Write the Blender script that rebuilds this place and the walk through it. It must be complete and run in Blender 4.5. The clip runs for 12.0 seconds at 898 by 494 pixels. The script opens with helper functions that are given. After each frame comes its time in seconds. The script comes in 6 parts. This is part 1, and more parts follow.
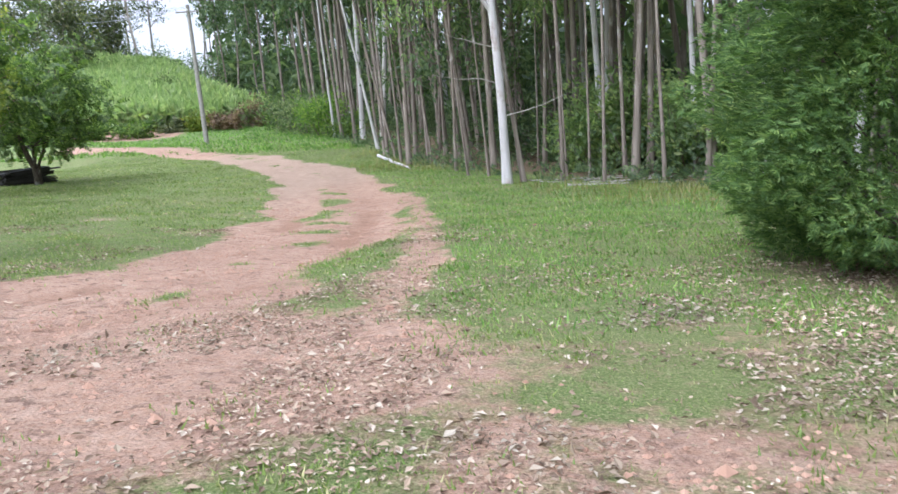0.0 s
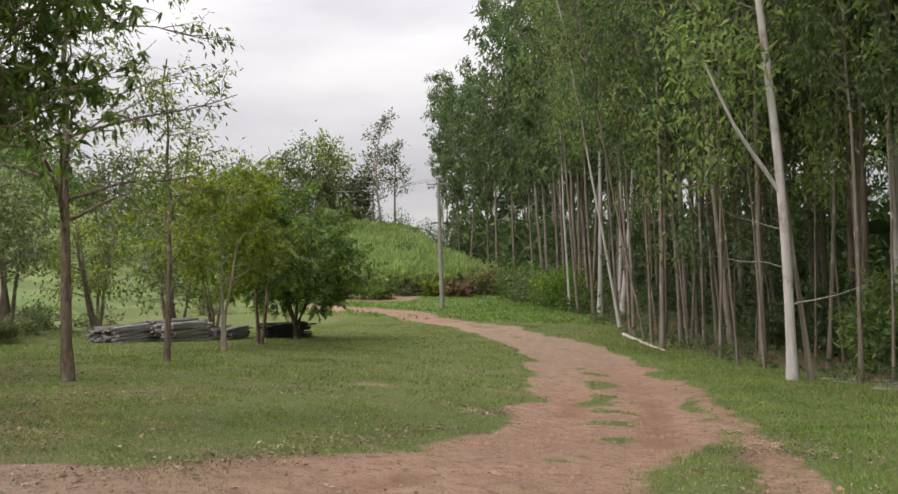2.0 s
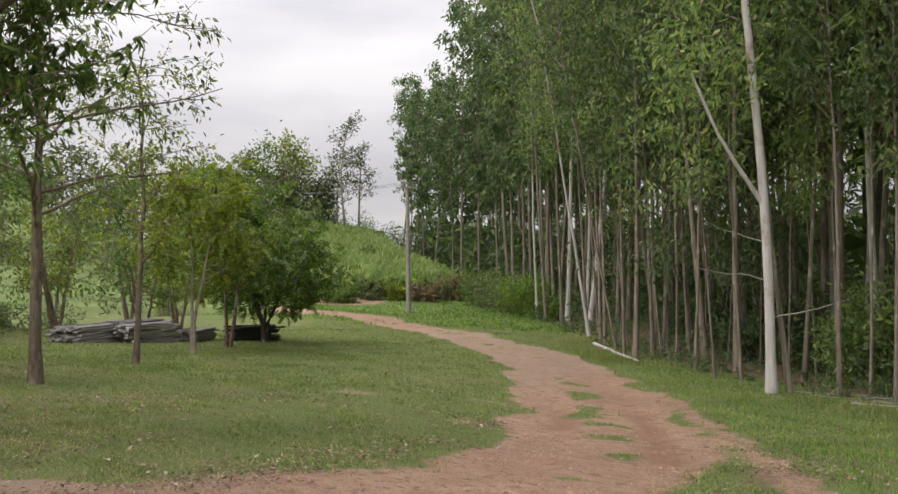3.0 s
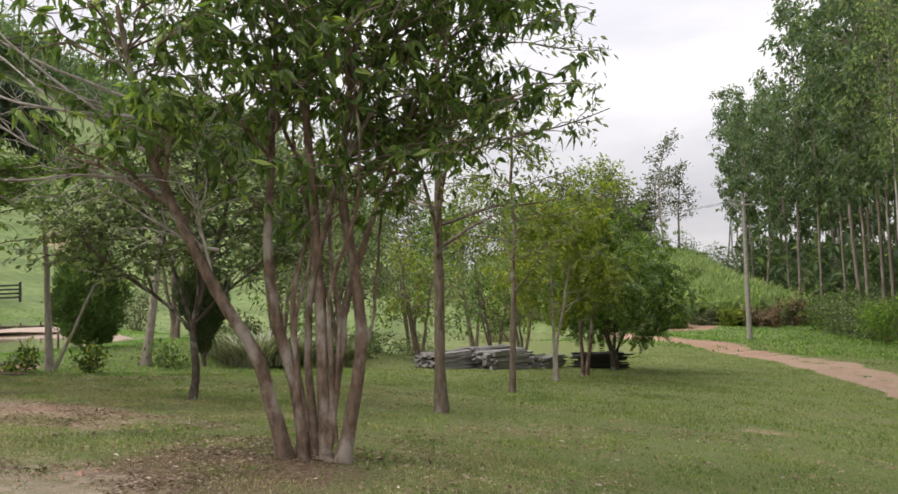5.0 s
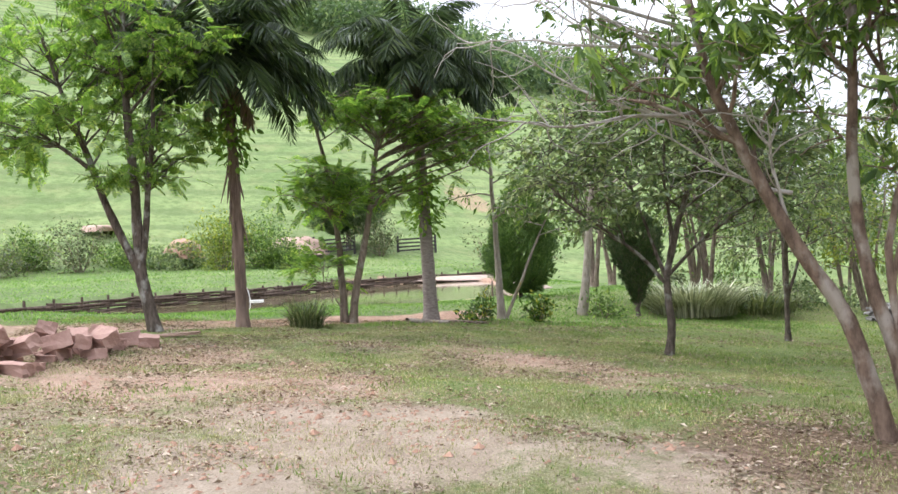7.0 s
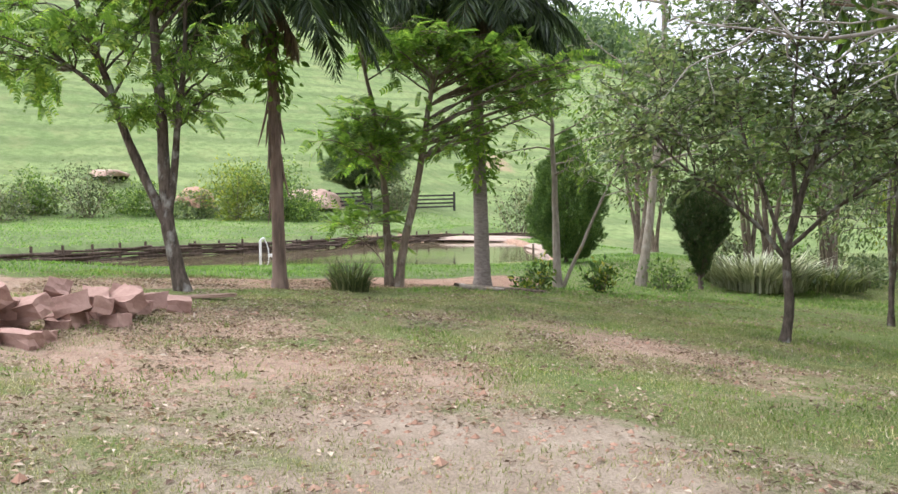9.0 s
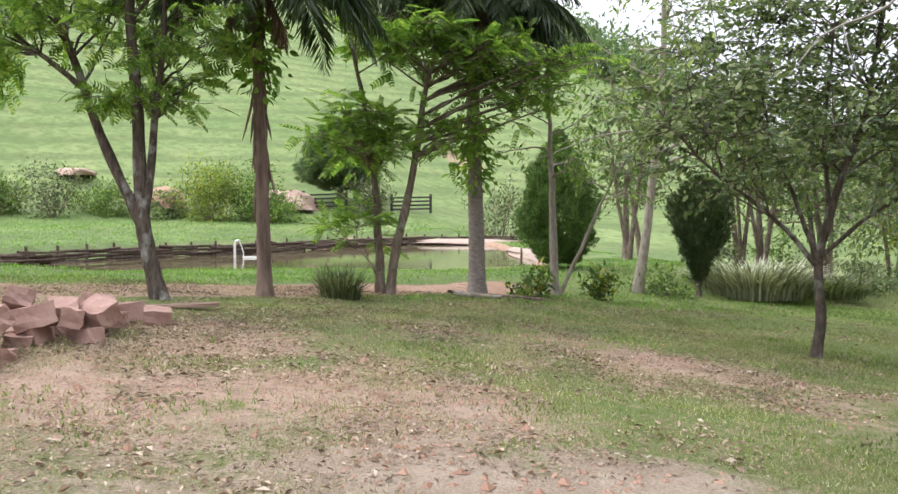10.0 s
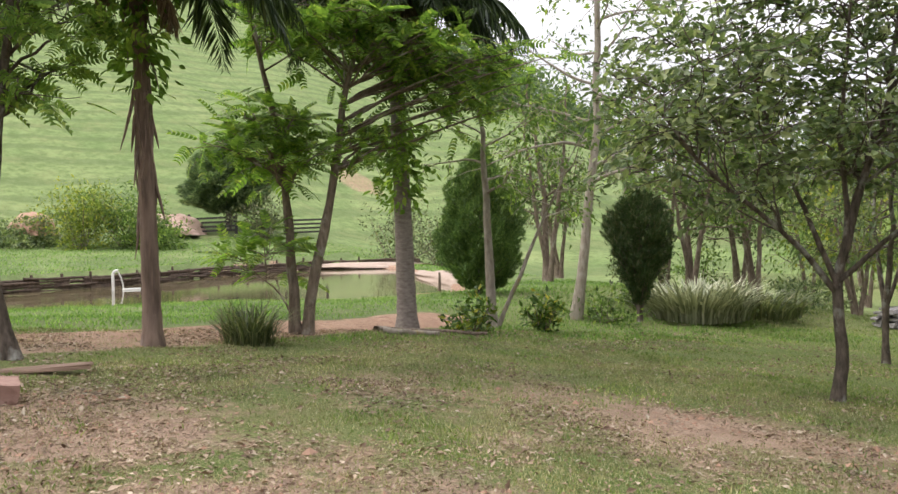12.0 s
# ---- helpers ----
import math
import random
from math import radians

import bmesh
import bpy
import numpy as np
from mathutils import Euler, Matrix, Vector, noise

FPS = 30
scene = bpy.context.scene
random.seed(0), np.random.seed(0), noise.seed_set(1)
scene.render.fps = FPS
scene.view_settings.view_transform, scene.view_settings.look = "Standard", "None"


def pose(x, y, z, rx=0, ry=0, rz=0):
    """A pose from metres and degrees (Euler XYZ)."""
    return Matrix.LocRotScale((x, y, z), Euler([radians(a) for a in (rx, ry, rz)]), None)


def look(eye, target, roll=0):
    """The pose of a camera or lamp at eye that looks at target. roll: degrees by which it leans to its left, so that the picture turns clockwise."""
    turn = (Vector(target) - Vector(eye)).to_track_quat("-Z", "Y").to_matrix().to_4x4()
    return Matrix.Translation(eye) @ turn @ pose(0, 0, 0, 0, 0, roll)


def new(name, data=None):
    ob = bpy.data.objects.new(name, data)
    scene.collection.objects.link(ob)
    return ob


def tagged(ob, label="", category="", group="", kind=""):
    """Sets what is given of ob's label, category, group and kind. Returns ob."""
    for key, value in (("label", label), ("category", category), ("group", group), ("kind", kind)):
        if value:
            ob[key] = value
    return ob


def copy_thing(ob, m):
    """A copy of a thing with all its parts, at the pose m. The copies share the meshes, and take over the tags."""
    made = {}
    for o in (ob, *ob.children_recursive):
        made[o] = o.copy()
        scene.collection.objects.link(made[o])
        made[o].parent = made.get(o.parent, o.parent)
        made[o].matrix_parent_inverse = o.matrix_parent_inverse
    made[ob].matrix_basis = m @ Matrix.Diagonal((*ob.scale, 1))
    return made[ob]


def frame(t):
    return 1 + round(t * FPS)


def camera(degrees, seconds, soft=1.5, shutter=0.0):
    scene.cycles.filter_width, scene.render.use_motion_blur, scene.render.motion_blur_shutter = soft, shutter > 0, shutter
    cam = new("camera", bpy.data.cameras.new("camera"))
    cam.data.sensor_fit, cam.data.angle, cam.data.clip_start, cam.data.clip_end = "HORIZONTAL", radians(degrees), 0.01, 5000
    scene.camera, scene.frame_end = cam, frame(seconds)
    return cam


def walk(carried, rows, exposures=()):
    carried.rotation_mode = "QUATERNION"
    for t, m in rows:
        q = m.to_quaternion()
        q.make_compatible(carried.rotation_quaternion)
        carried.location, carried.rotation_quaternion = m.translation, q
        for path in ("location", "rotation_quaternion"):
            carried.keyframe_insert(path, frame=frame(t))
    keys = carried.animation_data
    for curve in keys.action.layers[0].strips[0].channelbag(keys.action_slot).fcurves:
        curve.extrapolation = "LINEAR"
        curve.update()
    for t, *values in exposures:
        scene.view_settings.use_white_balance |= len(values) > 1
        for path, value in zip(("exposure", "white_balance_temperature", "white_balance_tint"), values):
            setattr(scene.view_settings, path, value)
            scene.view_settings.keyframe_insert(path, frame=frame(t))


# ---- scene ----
cam = camera(56.4, 12.0, shutter=0.045)
METRES, EYE, TILT, LEAN, TURN = 12.0, 1.5, 0.0, -1.8, 14.8
ROWS = [
    (0.0, 0.0, 0.0, 0.0, -1.36, -11.64, 6.63),
    (0.5, -0.0296, 0.026, -0.0034, 10.62, -1.88, 5.79),
    (1.0, -0.0644, 0.0456, 0.002, 12.89, -0.45, 3.79),
    (1.5, -0.0945, 0.0619, 0.0055, 13.59, 0.02, 3.58),
    (2.0, -0.1229, 0.0934, 0.0125, 13.36, 1.42, 3.64),
    (2.5, -0.147, 0.1094, 0.0136, 10.46, 1.58, 2.36),
    (4.5, -0.2729, 0.1466, 0.0263, 19.07, 3.77, 2.12),
    (5.0, -0.3124, 0.1443, 0.0265, 31.48, 4.29, 3.14),
    (5.5, -0.355, 0.1412, 0.0315, 41.73, 4.86, 3.31),
    (6.0, -0.3918, 0.1269, 0.0367, 48.94, 3.64, 2.79),
    (6.5, -0.4276, 0.1169, 0.0366, 53.32, 1.39, 3.5),
    (7.0, -0.4699, 0.1146, 0.0407, 56.62, 2.13, 3.59),
    (7.5, -0.5159, 0.1149, 0.0441, 57.18, 0.53, 3.56),
    (9.5, -0.7002, 0.1421, 0.0507, 56.63, -0.8, 0.97),
    (10.0, -0.7437, 0.149, 0.0526, 54.97, -0.58, 1.08),
    (10.5, -0.7896, 0.1624, 0.0568, 50.72, 0.14, 2.09),
    (11.0, -0.8345, 0.1798, 0.0591, 49.86, 0.37, 2.46),
    (11.5, -0.882, 0.1956, 0.0616, 47.82, 0.43, 2.21),
    (12.0, -0.9263, 0.219, 0.0614, 47.45, 0.64, 2.34),
]
PATH = [(t, pose(0, 0, EYE, TILT, LEAN, TURN) @ pose(METRES * x, METRES * y, METRES * z, 90 + pitch, roll, yaw)) for t, x, y, z, yaw, pitch, roll in ROWS]
walk(cam, PATH, exposures=[(0.0, 0.95, 5450, 10), (0.5, 0.1, 6500, 10), (1.0, 0.0, 6750, 10), (2.5, 0.0, 6650, 10), (4.5, 0.1, 6650, 10), (5.5, 0.3, 6500, 10), (6.0, 0.6, 6300, 10), (6.5, 0.95, 5950, 10), (7.5, 0.88, 5950, 10), (9.5, 0.78, 6050, 10), (10.0, 0.74, 6100, 10), (10.5, 0.5, 6400, 10), (12.0, 0.53, 6500, 10)])

# ---- light: an overcast sky with a faint wide sun ----
world = bpy.data.worlds.new("overcast_sky")
scene.world = world
world.use_nodes = True
wn, wl = world.node_tree.nodes, world.node_tree.links
wn.clear()
w_out, w_bg = wn.new("ShaderNodeOutputWorld"), wn.new("ShaderNodeBackground")
w_sky, w_co = wn.new("ShaderNodeTexSky"), wn.new("ShaderNodeTexCoord")
w_sky.sky_type, w_sky.sun_disc = "NISHITA", False
w_sky.sun_elevation, w_sky.sun_rotation = radians(55), radians(150)
w_map, w_noise, w_ramp = wn.new("ShaderNodeMapping"), wn.new("ShaderNodeTexNoise"), wn.new("ShaderNodeValToRGB")
w_map.inputs["Scale"].default_value = (1.6, 1.6, 6.0)
w_noise.inputs["Scale"].default_value, w_noise.inputs["Detail"].default_value = 1.7, 7
w_ramp.color_ramp.elements[0].position, w_ramp.color_ramp.elements[0].color = 0.36, (6.9, 6.8, 7.35, 1)
w_ramp.color_ramp.elements[1].position, w_ramp.color_ramp.elements[1].color = 0.66, (9.4, 9.2, 9.5, 1)
w_mix = wn.new("ShaderNodeMix")
w_mix.data_type = "RGBA"
w_mix.inputs["Factor"].default_value = 0.94
w_bg.inputs["Strength"].default_value = 0.1
wl.new(w_co.outputs["Generated"], w_map.inputs["Vector"])
wl.new(w_map.outputs["Vector"], w_noise.inputs["Vector"])
wl.new(w_noise.outputs["Fac"], w_ramp.inputs["Fac"])
wl.new(w_sky.outputs["Color"], w_mix.inputs["A"])
wl.new(w_ramp.outputs["Color"], w_mix.inputs["B"])
# an overcast sky is about three times as bright overhead as at the horizon
w_sep, w_grad = wn.new("ShaderNodeSeparateXYZ"), wn.new("ShaderNodeMapRange")
w_grad.inputs["From Min"].default_value, w_grad.inputs["From Max"].default_value = 0.0, 1.0
w_grad.inputs["To Min"].default_value, w_grad.inputs["To Max"].default_value = 0.63, 2.6
w_mul = wn.new("ShaderNodeMix")
w_mul.data_type, w_mul.blend_type = "RGBA", "MULTIPLY"
w_mul.inputs["Factor"].default_value = 1.0
wl.new(w_co.outputs["Generated"], w_sep.inputs["Vector"])
wl.new(w_sep.outputs["Z"], w_grad.inputs["Value"])
wl.new(w_mix.outputs["Result"], w_mul.inputs["A"])
wl.new(w_grad.outputs["Result"], w_mul.inputs["B"])
wl.new(w_mul.outputs["Result"], w_bg.inputs["Color"])
wl.new(w_bg.outputs["Background"], w_out.inputs["Surface"])
sun = new("sun", bpy.data.lights.new("sun", "SUN"))
sun.data.energy, sun.data.angle, sun.data.color = 1.5, radians(25), (1.0, 0.96, 0.9)
sun.matrix_world = look((0, 0, 60), (24, 42, 0))

# ---- materials ----


class Mat:
    """A principled material with noise-driven colour and bump."""

    def __init__(self, name, rough=0.8, metal=0.0, spec=0.3):
        self.m = bpy.data.materials.new(name)
        self.m.use_nodes = True
        self.n, self.l = self.m.node_tree.nodes, self.m.node_tree.links
        self.p = self.n["Principled BSDF"]
        self.out = self.n["Material Output"]
        self.p.inputs["Roughness"].default_value = rough
        self.p.inputs["Metallic"].default_value = metal
        self.p.inputs["Specular IOR Level"].default_value = spec

    def node(self, kind, **ins):
        nd = self.n.new(kind)
        for k, v in ins.items():
            nd.inputs[k].default_value = v
        return nd

    def coords(self, which="Object", scale=(1, 1, 1)):
        co, mp = self.n.new("ShaderNodeTexCoord"), self.n.new("ShaderNodeMapping")
        mp.inputs["Scale"].default_value = scale
        self.l.new(co.outputs[which], mp.inputs["Vector"])
        return mp.outputs["Vector"]

    def noise(self, vec, scale, detail=4, rough=0.6):
        nd = self.node("ShaderNodeTexNoise", Scale=scale, Detail=detail, Roughness=rough)
        self.l.new(vec, nd.inputs["Vector"])
        return nd.outputs["Fac"]

    def ramp(self, fac, stops):
        nd = self.n.new("ShaderNodeValToRGB")
        e = nd.color_ramp.elements
        while len(e) < len(stops):
            e.new(0.5)
        for el, (pos, col) in zip(e, stops):
            el.position, el.color = pos, (*col, 1)
        self.l.new(fac, nd.inputs["Fac"])
        return nd.outputs["Color"]

    def mix(self, fac, a, b, kind="MIX"):
        nd = self.n.new("ShaderNodeMix")
        nd.data_type, nd.blend_type = "RGBA", kind
        for key, v in (("Factor", fac), ("A", a), ("B", b)):
            if hasattr(v, "is_linked"):
                self.l.new(v, nd.inputs[key])
            elif key == "Factor":
                nd.inputs[key].default_value = v
            else:
                nd.inputs[key].default_value = (*v, 1)
        return nd.outputs["Result"]

    def maths(self, op, a, b=0.0, c=0.0):
        nd = self.n.new("ShaderNodeMath")
        nd.operation = op
        for k, v in enumerate((a, b, c)):
            if hasattr(v, "is_linked"):
                self.l.new(v, nd.inputs[k])
            else:
                nd.inputs[k].default_value = v
        return nd.outputs[0]

    def bump(self, height, strength=0.4, distance=0.02):
        nd = self.node("ShaderNodeBump", Strength=strength, Distance=distance)
        self.l.new(height, nd.inputs["Height"])
        self.l.new(nd.outputs["Normal"], self.p.inputs["Normal"])

    def colour(self, c):
        if hasattr(c, "is_linked"):
            self.l.new(c, self.p.inputs["Base Color"])
        else:
            self.p.inputs["Base Color"].default_value = (*c, 1)


def bark(name, dark, light, scale=6.0, stretch=0.25, bumps=0.5, patch=None, amount=0.6):
    k = Mat(name, 0.9, spec=0.15)
    v = k.coords("Object", (1, 1, stretch))
    col = k.ramp(k.noise(v, scale * 2.5, 6), [(0.3, dark), (0.7, light)])
    if patch:
        spots = k.ramp(k.noise(k.coords("Object", (1, 1, 0.6)), scale * 0.5, 5), [(amount - 0.06, (0, 0, 0)), (amount + 0.06, (1, 1, 1))])
        col = k.mix(spots, col, patch)
    info = k.n.new("ShaderNodeObjectInfo")
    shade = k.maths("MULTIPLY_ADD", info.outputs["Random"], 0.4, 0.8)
    col = k.mix(1.0, col, k.ramp(shade, [(0.0, (0, 0, 0)), (1.0, (1, 1, 1))]), "MULTIPLY")
    k.colour(col)
    k.bump(k.noise(v, scale * 4, 8, 0.7), bumps, 0.03)
    return k.m


def foliage(name, dark, light, tip=None, gloss=0.45, clear=0.35):
    """Leaves: each leaf has its own tone, and light shines through."""
    k = Mat(name, gloss, spec=0.35)
    geo = k.n.new("ShaderNodeNewGeometry")
    stops = [(0.0, dark), (0.75, light)] + ([(0.97, tip)] if tip else [])
    col = k.ramp(geo.outputs["Random Per Island"], stops)
    tone = k.ramp(k.noise(k.coords("Object"), 0.9, 3), [(0.3, (0.62, 0.66, 0.6)), (0.7, (1.2, 1.15, 1.05))])
    col = k.mix(1.0, col, tone, "MULTIPLY")
    k.colour(col)
    tr, mx = k.n.new("ShaderNodeBsdfTranslucent"), k.n.new("ShaderNodeMixShader")
    bright = k.mix(1.0, col, (1.3, 1.45, 0.8), "MULTIPLY")
    k.l.new(bright, tr.inputs["Color"])
    mx.inputs["Fac"].default_value = clear
    k.l.new(k.p.outputs["BSDF"], mx.inputs[1])
    k.l.new(tr.outputs["BSDF"], mx.inputs[2])
    k.l.new(mx.outputs["Shader"], k.out.inputs["Surface"])
    return k.m


def ground_material():
    k = Mat("soil_and_turf", 0.95, spec=0.12)
    v = k.coords("Object")
    fine, mid, wide = k.noise(v, 16, 8, 0.7), k.noise(v, 3.2, 6, 0.65), k.noise(v, 0.35, 4)
    soil = k.ramp(mid, [(0.25, (0.235, 0.138, 0.095)), (0.5, (0.39, 0.235, 0.155)), (0.75, (0.47, 0.325, 0.235))])
    soil = k.mix(k.ramp(fine, [(0.35, (0, 0, 0)), (0.72, (0.55, 0.55, 0.55))]), soil, (0.50, 0.38, 0.305))
    soil = k.mix(k.ramp(k.noise(v, 7, 7, 0.75), [(0.53, (0, 0, 0)), (0.63, (0.85, 0.85, 0.85))]), soil, (0.17, 0.105, 0.078))
    grit = k.noise(v, 55, 5, 0.75)
    soil = k.mix(1.0, soil, k.ramp(grit, [(0.3, (0.45, 0.43, 0.41)), (0.5, (1.0, 1.0, 1.0)), (0.7, (1.4, 1.4, 1.38))]), "MULTIPLY")
    soil = k.mix(k.ramp(wide, [(0.42, (0, 0, 0)), (0.62, (0.5, 0.5, 0.5))]), soil, (0.30, 0.185, 0.13))
    turf = k.ramp(grit, [(0.3, (0.032, 0.05, 0.014)), (0.44, (0.10, 0.145, 0.04)), (0.56, (0.19, 0.225, 0.08)), (0.68, (0.38, 0.33, 0.2))])
    turf = k.mix(k.ramp(wide, [(0.4, (0, 0, 0)), (0.65, (0.3, 0.3, 0.3))]), turf, (0.24, 0.205, 0.105))
    turf = k.mix(k.ramp(k.noise(v, 2.6, 7, 0.75), [(0.54, (0, 0, 0)), (0.66, (0.6, 0.6, 0.6))]), turf, k.mix(0.5, soil, (0.19, 0.145, 0.09)))
    pasture = k.ramp(k.noise(k.coords("Object", (1, 1, 1)), 0.12, 6), [(0.3, (0.14, 0.205, 0.07)), (0.7, (0.25, 0.305, 0.125))])
    terrace = k.n.new("ShaderNodeTexWave")
    terrace.wave_type, terrace.bands_direction = "BANDS", "Z"
    terrace.inputs["Scale"].default_value, terrace.inputs["Distortion"].default_value = 0.2, 7.0
    terrace.inputs["Detail"].default_value, terrace.inputs["Detail Scale"].default_value = 4, 0.35
    k.l.new(v, terrace.inputs["Vector"])
    pasture = k.mix(k.ramp(terrace.outputs["Fac"], [(0.5, (0, 0, 0)), (0.9, (0.65, 0.65, 0.65))]), pasture, (0.12, 0.155, 0.065))
    pasture = k.mix(k.ramp(k.noise(v, 1.3, 7, 0.7), [(0.35, (0.75, 0.75, 0.75)), (0.6, (0, 0, 0))]), pasture, (0.095, 0.135, 0.045))
    pasture = k.mix(k.ramp(k.noise(v, 0.3, 6, 0.7), [(0.5, (0, 0, 0)), (0.7, (0.5, 0.5, 0.5))]), pasture, (0.24, 0.25, 0.11))
    attr = [k.n.new("ShaderNodeAttribute") for _ in range(5)]
    for a, name in zip(attr, ("dirt", "pasture", "litter", "straw", "rut")):
        a.attribute_name = name
    dry = k.mix(1.0, k.ramp(grit, [(0.25, (0.55, 0.53, 0.5)), (0.5, (1.0, 1.0, 1.0)), (0.75, (1.3, 1.3, 1.28))]), k.ramp(mid, [(0.3, (0.30, 0.24, 0.175)), (0.7, (0.45, 0.375, 0.29))]), "MULTIPLY")
    soil = k.mix(attr[3].outputs["Fac"], soil, dry)
    soil = k.mix(k.maths("MULTIPLY", attr[4].outputs["Fac"], 0.6), soil, (0.25, 0.135, 0.085))
    base = k.mix(attr[1].outputs["Fac"], turf, pasture)
    edge = k.maths("ADD", attr[0].outputs["Fac"], k.maths("MULTIPLY_ADD", k.noise(v, 4.5, 8, 0.75), 0.9, -0.45))
    col = k.mix(k.ramp(edge, [(0.36, (0, 0, 0)), (0.6, (1, 1, 1))]), base, soil)
    leafy = k.ramp(k.noise(v, 22, 5, 0.6), [(0.35, (0.085, 0.05, 0.035)), (0.55, (0.2, 0.125, 0.09)), (0.72, (0.38, 0.29, 0.22))])
    lit = k.maths("ADD", attr[2].outputs["Fac"], k.maths("MULTIPLY_ADD", k.noise(v, 6, 8, 0.75), 0.9, -0.45))
    col = k.mix(k.ramp(lit, [(0.4, (0, 0, 0)), (0.62, (0.85, 0.85, 0.85))]), col, leafy)
    k.colour(col)
    k.bump(k.maths("ADD", k.maths("MULTIPLY", mid, 1.3), k.maths("ADD", fine, k.maths("MULTIPLY", grit, 0.7))), 0.9, 0.04)
    return k.m


def plain(name, dark, light, scale, rough=0.8, bumps=0.4, metal=0.0, stretch=(1, 1, 1), spec=0.25):
    k = Mat(name, rough, metal, spec)
    v = k.coords("Object", stretch)
    col = k.ramp(k.noise(v, scale, 7, 0.65), [(0.3, dark), (0.7, light)])
    info = k.n.new("ShaderNodeObjectInfo")
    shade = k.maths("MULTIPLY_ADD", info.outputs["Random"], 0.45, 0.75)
    k.colour(k.mix(1.0, col, k.ramp(shade, [(0.0, (0, 0, 0)), (1.0, (1, 1, 1))]), "MULTIPLY"))
    k.bump(k.noise(v, scale * 4, 8, 0.7), bumps, 0.015)
    return k.m


M_GROUND = ground_material()
M_BARK = bark("brown_grey_bark", (0.10, 0.075, 0.055), (0.27, 0.21, 0.165), 7, 0.3, 0.7, (0.36, 0.33, 0.28), 0.62)
M_BARK_RED = bark("reddish_brown_bark", (0.095, 0.065, 0.048), (0.275, 0.195, 0.145), 7, 0.45, 0.8, (0.38, 0.33, 0.28), 0.56)
M_BARK_DARK = bark("dark_bark", (0.04, 0.032, 0.026), (0.17, 0.135, 0.11), 8, 0.3, 0.8, (0.34, 0.33, 0.30), 0.6)
M_BARK_PALE = bark("pale_lichen_bark", (0.22, 0.18, 0.145), (0.42, 0.37, 0.315), 6, 0.35, 0.5, (0.32, 0.26, 0.09), 0.66)
M_BARK_WHITE = bark("smooth_white_eucalyptus_bark", (0.42, 0.385, 0.37), (0.62, 0.585, 0.575), 3, 0.12, 0.2, (0.30, 0.22, 0.18), 0.6)
M_BARK_EUC = bark("grey_brown_eucalyptus_bark", (0.13, 0.10, 0.08), (0.34, 0.285, 0.24), 5, 0.08, 0.5, (0.44, 0.40, 0.36), 0.62)
M_TWIG_PALE = bark("bare_grey_twig", (0.26, 0.23, 0.20), (0.48, 0.44, 0.40), 8, 0.3, 0.3)
M_PALM = bark("ringed_palm_bark", (0.155, 0.125, 0.11), (0.31, 0.265, 0.24), 4, 2.5, 0.6, (0.40, 0.37, 0.34), 0.66)
M_PALM_RED = bark("fibrous_palm_bark", (0.11, 0.078, 0.062), (0.30, 0.215, 0.175), 5, 0.12, 0.9, (0.36, 0.30, 0.26), 0.64)
M_LEAF = foliage("broad_green_leaf", (0.055, 0.095, 0.03), (0.15, 0.225, 0.065), (0.30, 0.38, 0.10), clear=0.5)
M_LEAF_DARK = foliage("dark_green_leaf", (0.07, 0.105, 0.052), (0.2, 0.25, 0.125), (0.36, 0.39, 0.23), 0.36, 0.42)
M_LEAF_BRIGHT = foliage("bright_feathery_leaf", (0.09, 0.16, 0.035), (0.21, 0.33, 0.07), (0.36, 0.44, 0.11), clear=0.55)
M_LEAF_YELLOW = foliage("yellowish_green_leaf", (0.095, 0.14, 0.028), (0.24, 0.285, 0.055), (0.42, 0.40, 0.08), clear=0.48)
M_LEAF_GREY = foliage("greyish_green_leaf", (0.055, 0.07, 0.035), (0.135, 0.155, 0.08), (0.24, 0.235, 0.14))
M_LEAF_EUC = foliage("eucalyptus_leaf", (0.12, 0.18, 0.085), (0.29, 0.375, 0.18), (0.44, 0.47, 0.23), clear=0.58)
# darker eucalyptus leaf; in the wood's depth its colour stands in for shade
M_LEAF_EUC2 = foliage("dusky_shade_eucalyptus_leaf", (0.065, 0.105, 0.06), (0.16, 0.22, 0.12), (0.26, 0.31, 0.17), clear=0.45)
M_CONIFER = foliage("conifer_spray", (0.06, 0.115, 0.038), (0.155, 0.24, 0.075), (0.25, 0.33, 0.11), 0.6, 0.28)
M_CONIFER_DARK = foliage("dark_conifer_spray", (0.032, 0.06, 0.022), (0.08, 0.125, 0.045), (0.17, 0.155, 0.09), 0.6, 0.18)
M_PALM_LEAF = foliage("dark_palm_leaflet", (0.025, 0.042, 0.02), (0.07, 0.105, 0.042), (0.13, 0.17, 0.07))
M_DEAD_FROND = foliage("dead_brown_frond", (0.13, 0.085, 0.06), (0.30, 0.205, 0.15), (0.42, 0.32, 0.25))
M_STRIPED = foliage("cream_striped_blade", (0.15, 0.17, 0.10), (0.42, 0.43, 0.31), (0.68, 0.67, 0.56), clear=0.15)
M_CROTON = foliage("mixed_croton_leaf", (0.03, 0.07, 0.015), (0.12, 0.19, 0.03), (0.42, 0.38, 0.05))
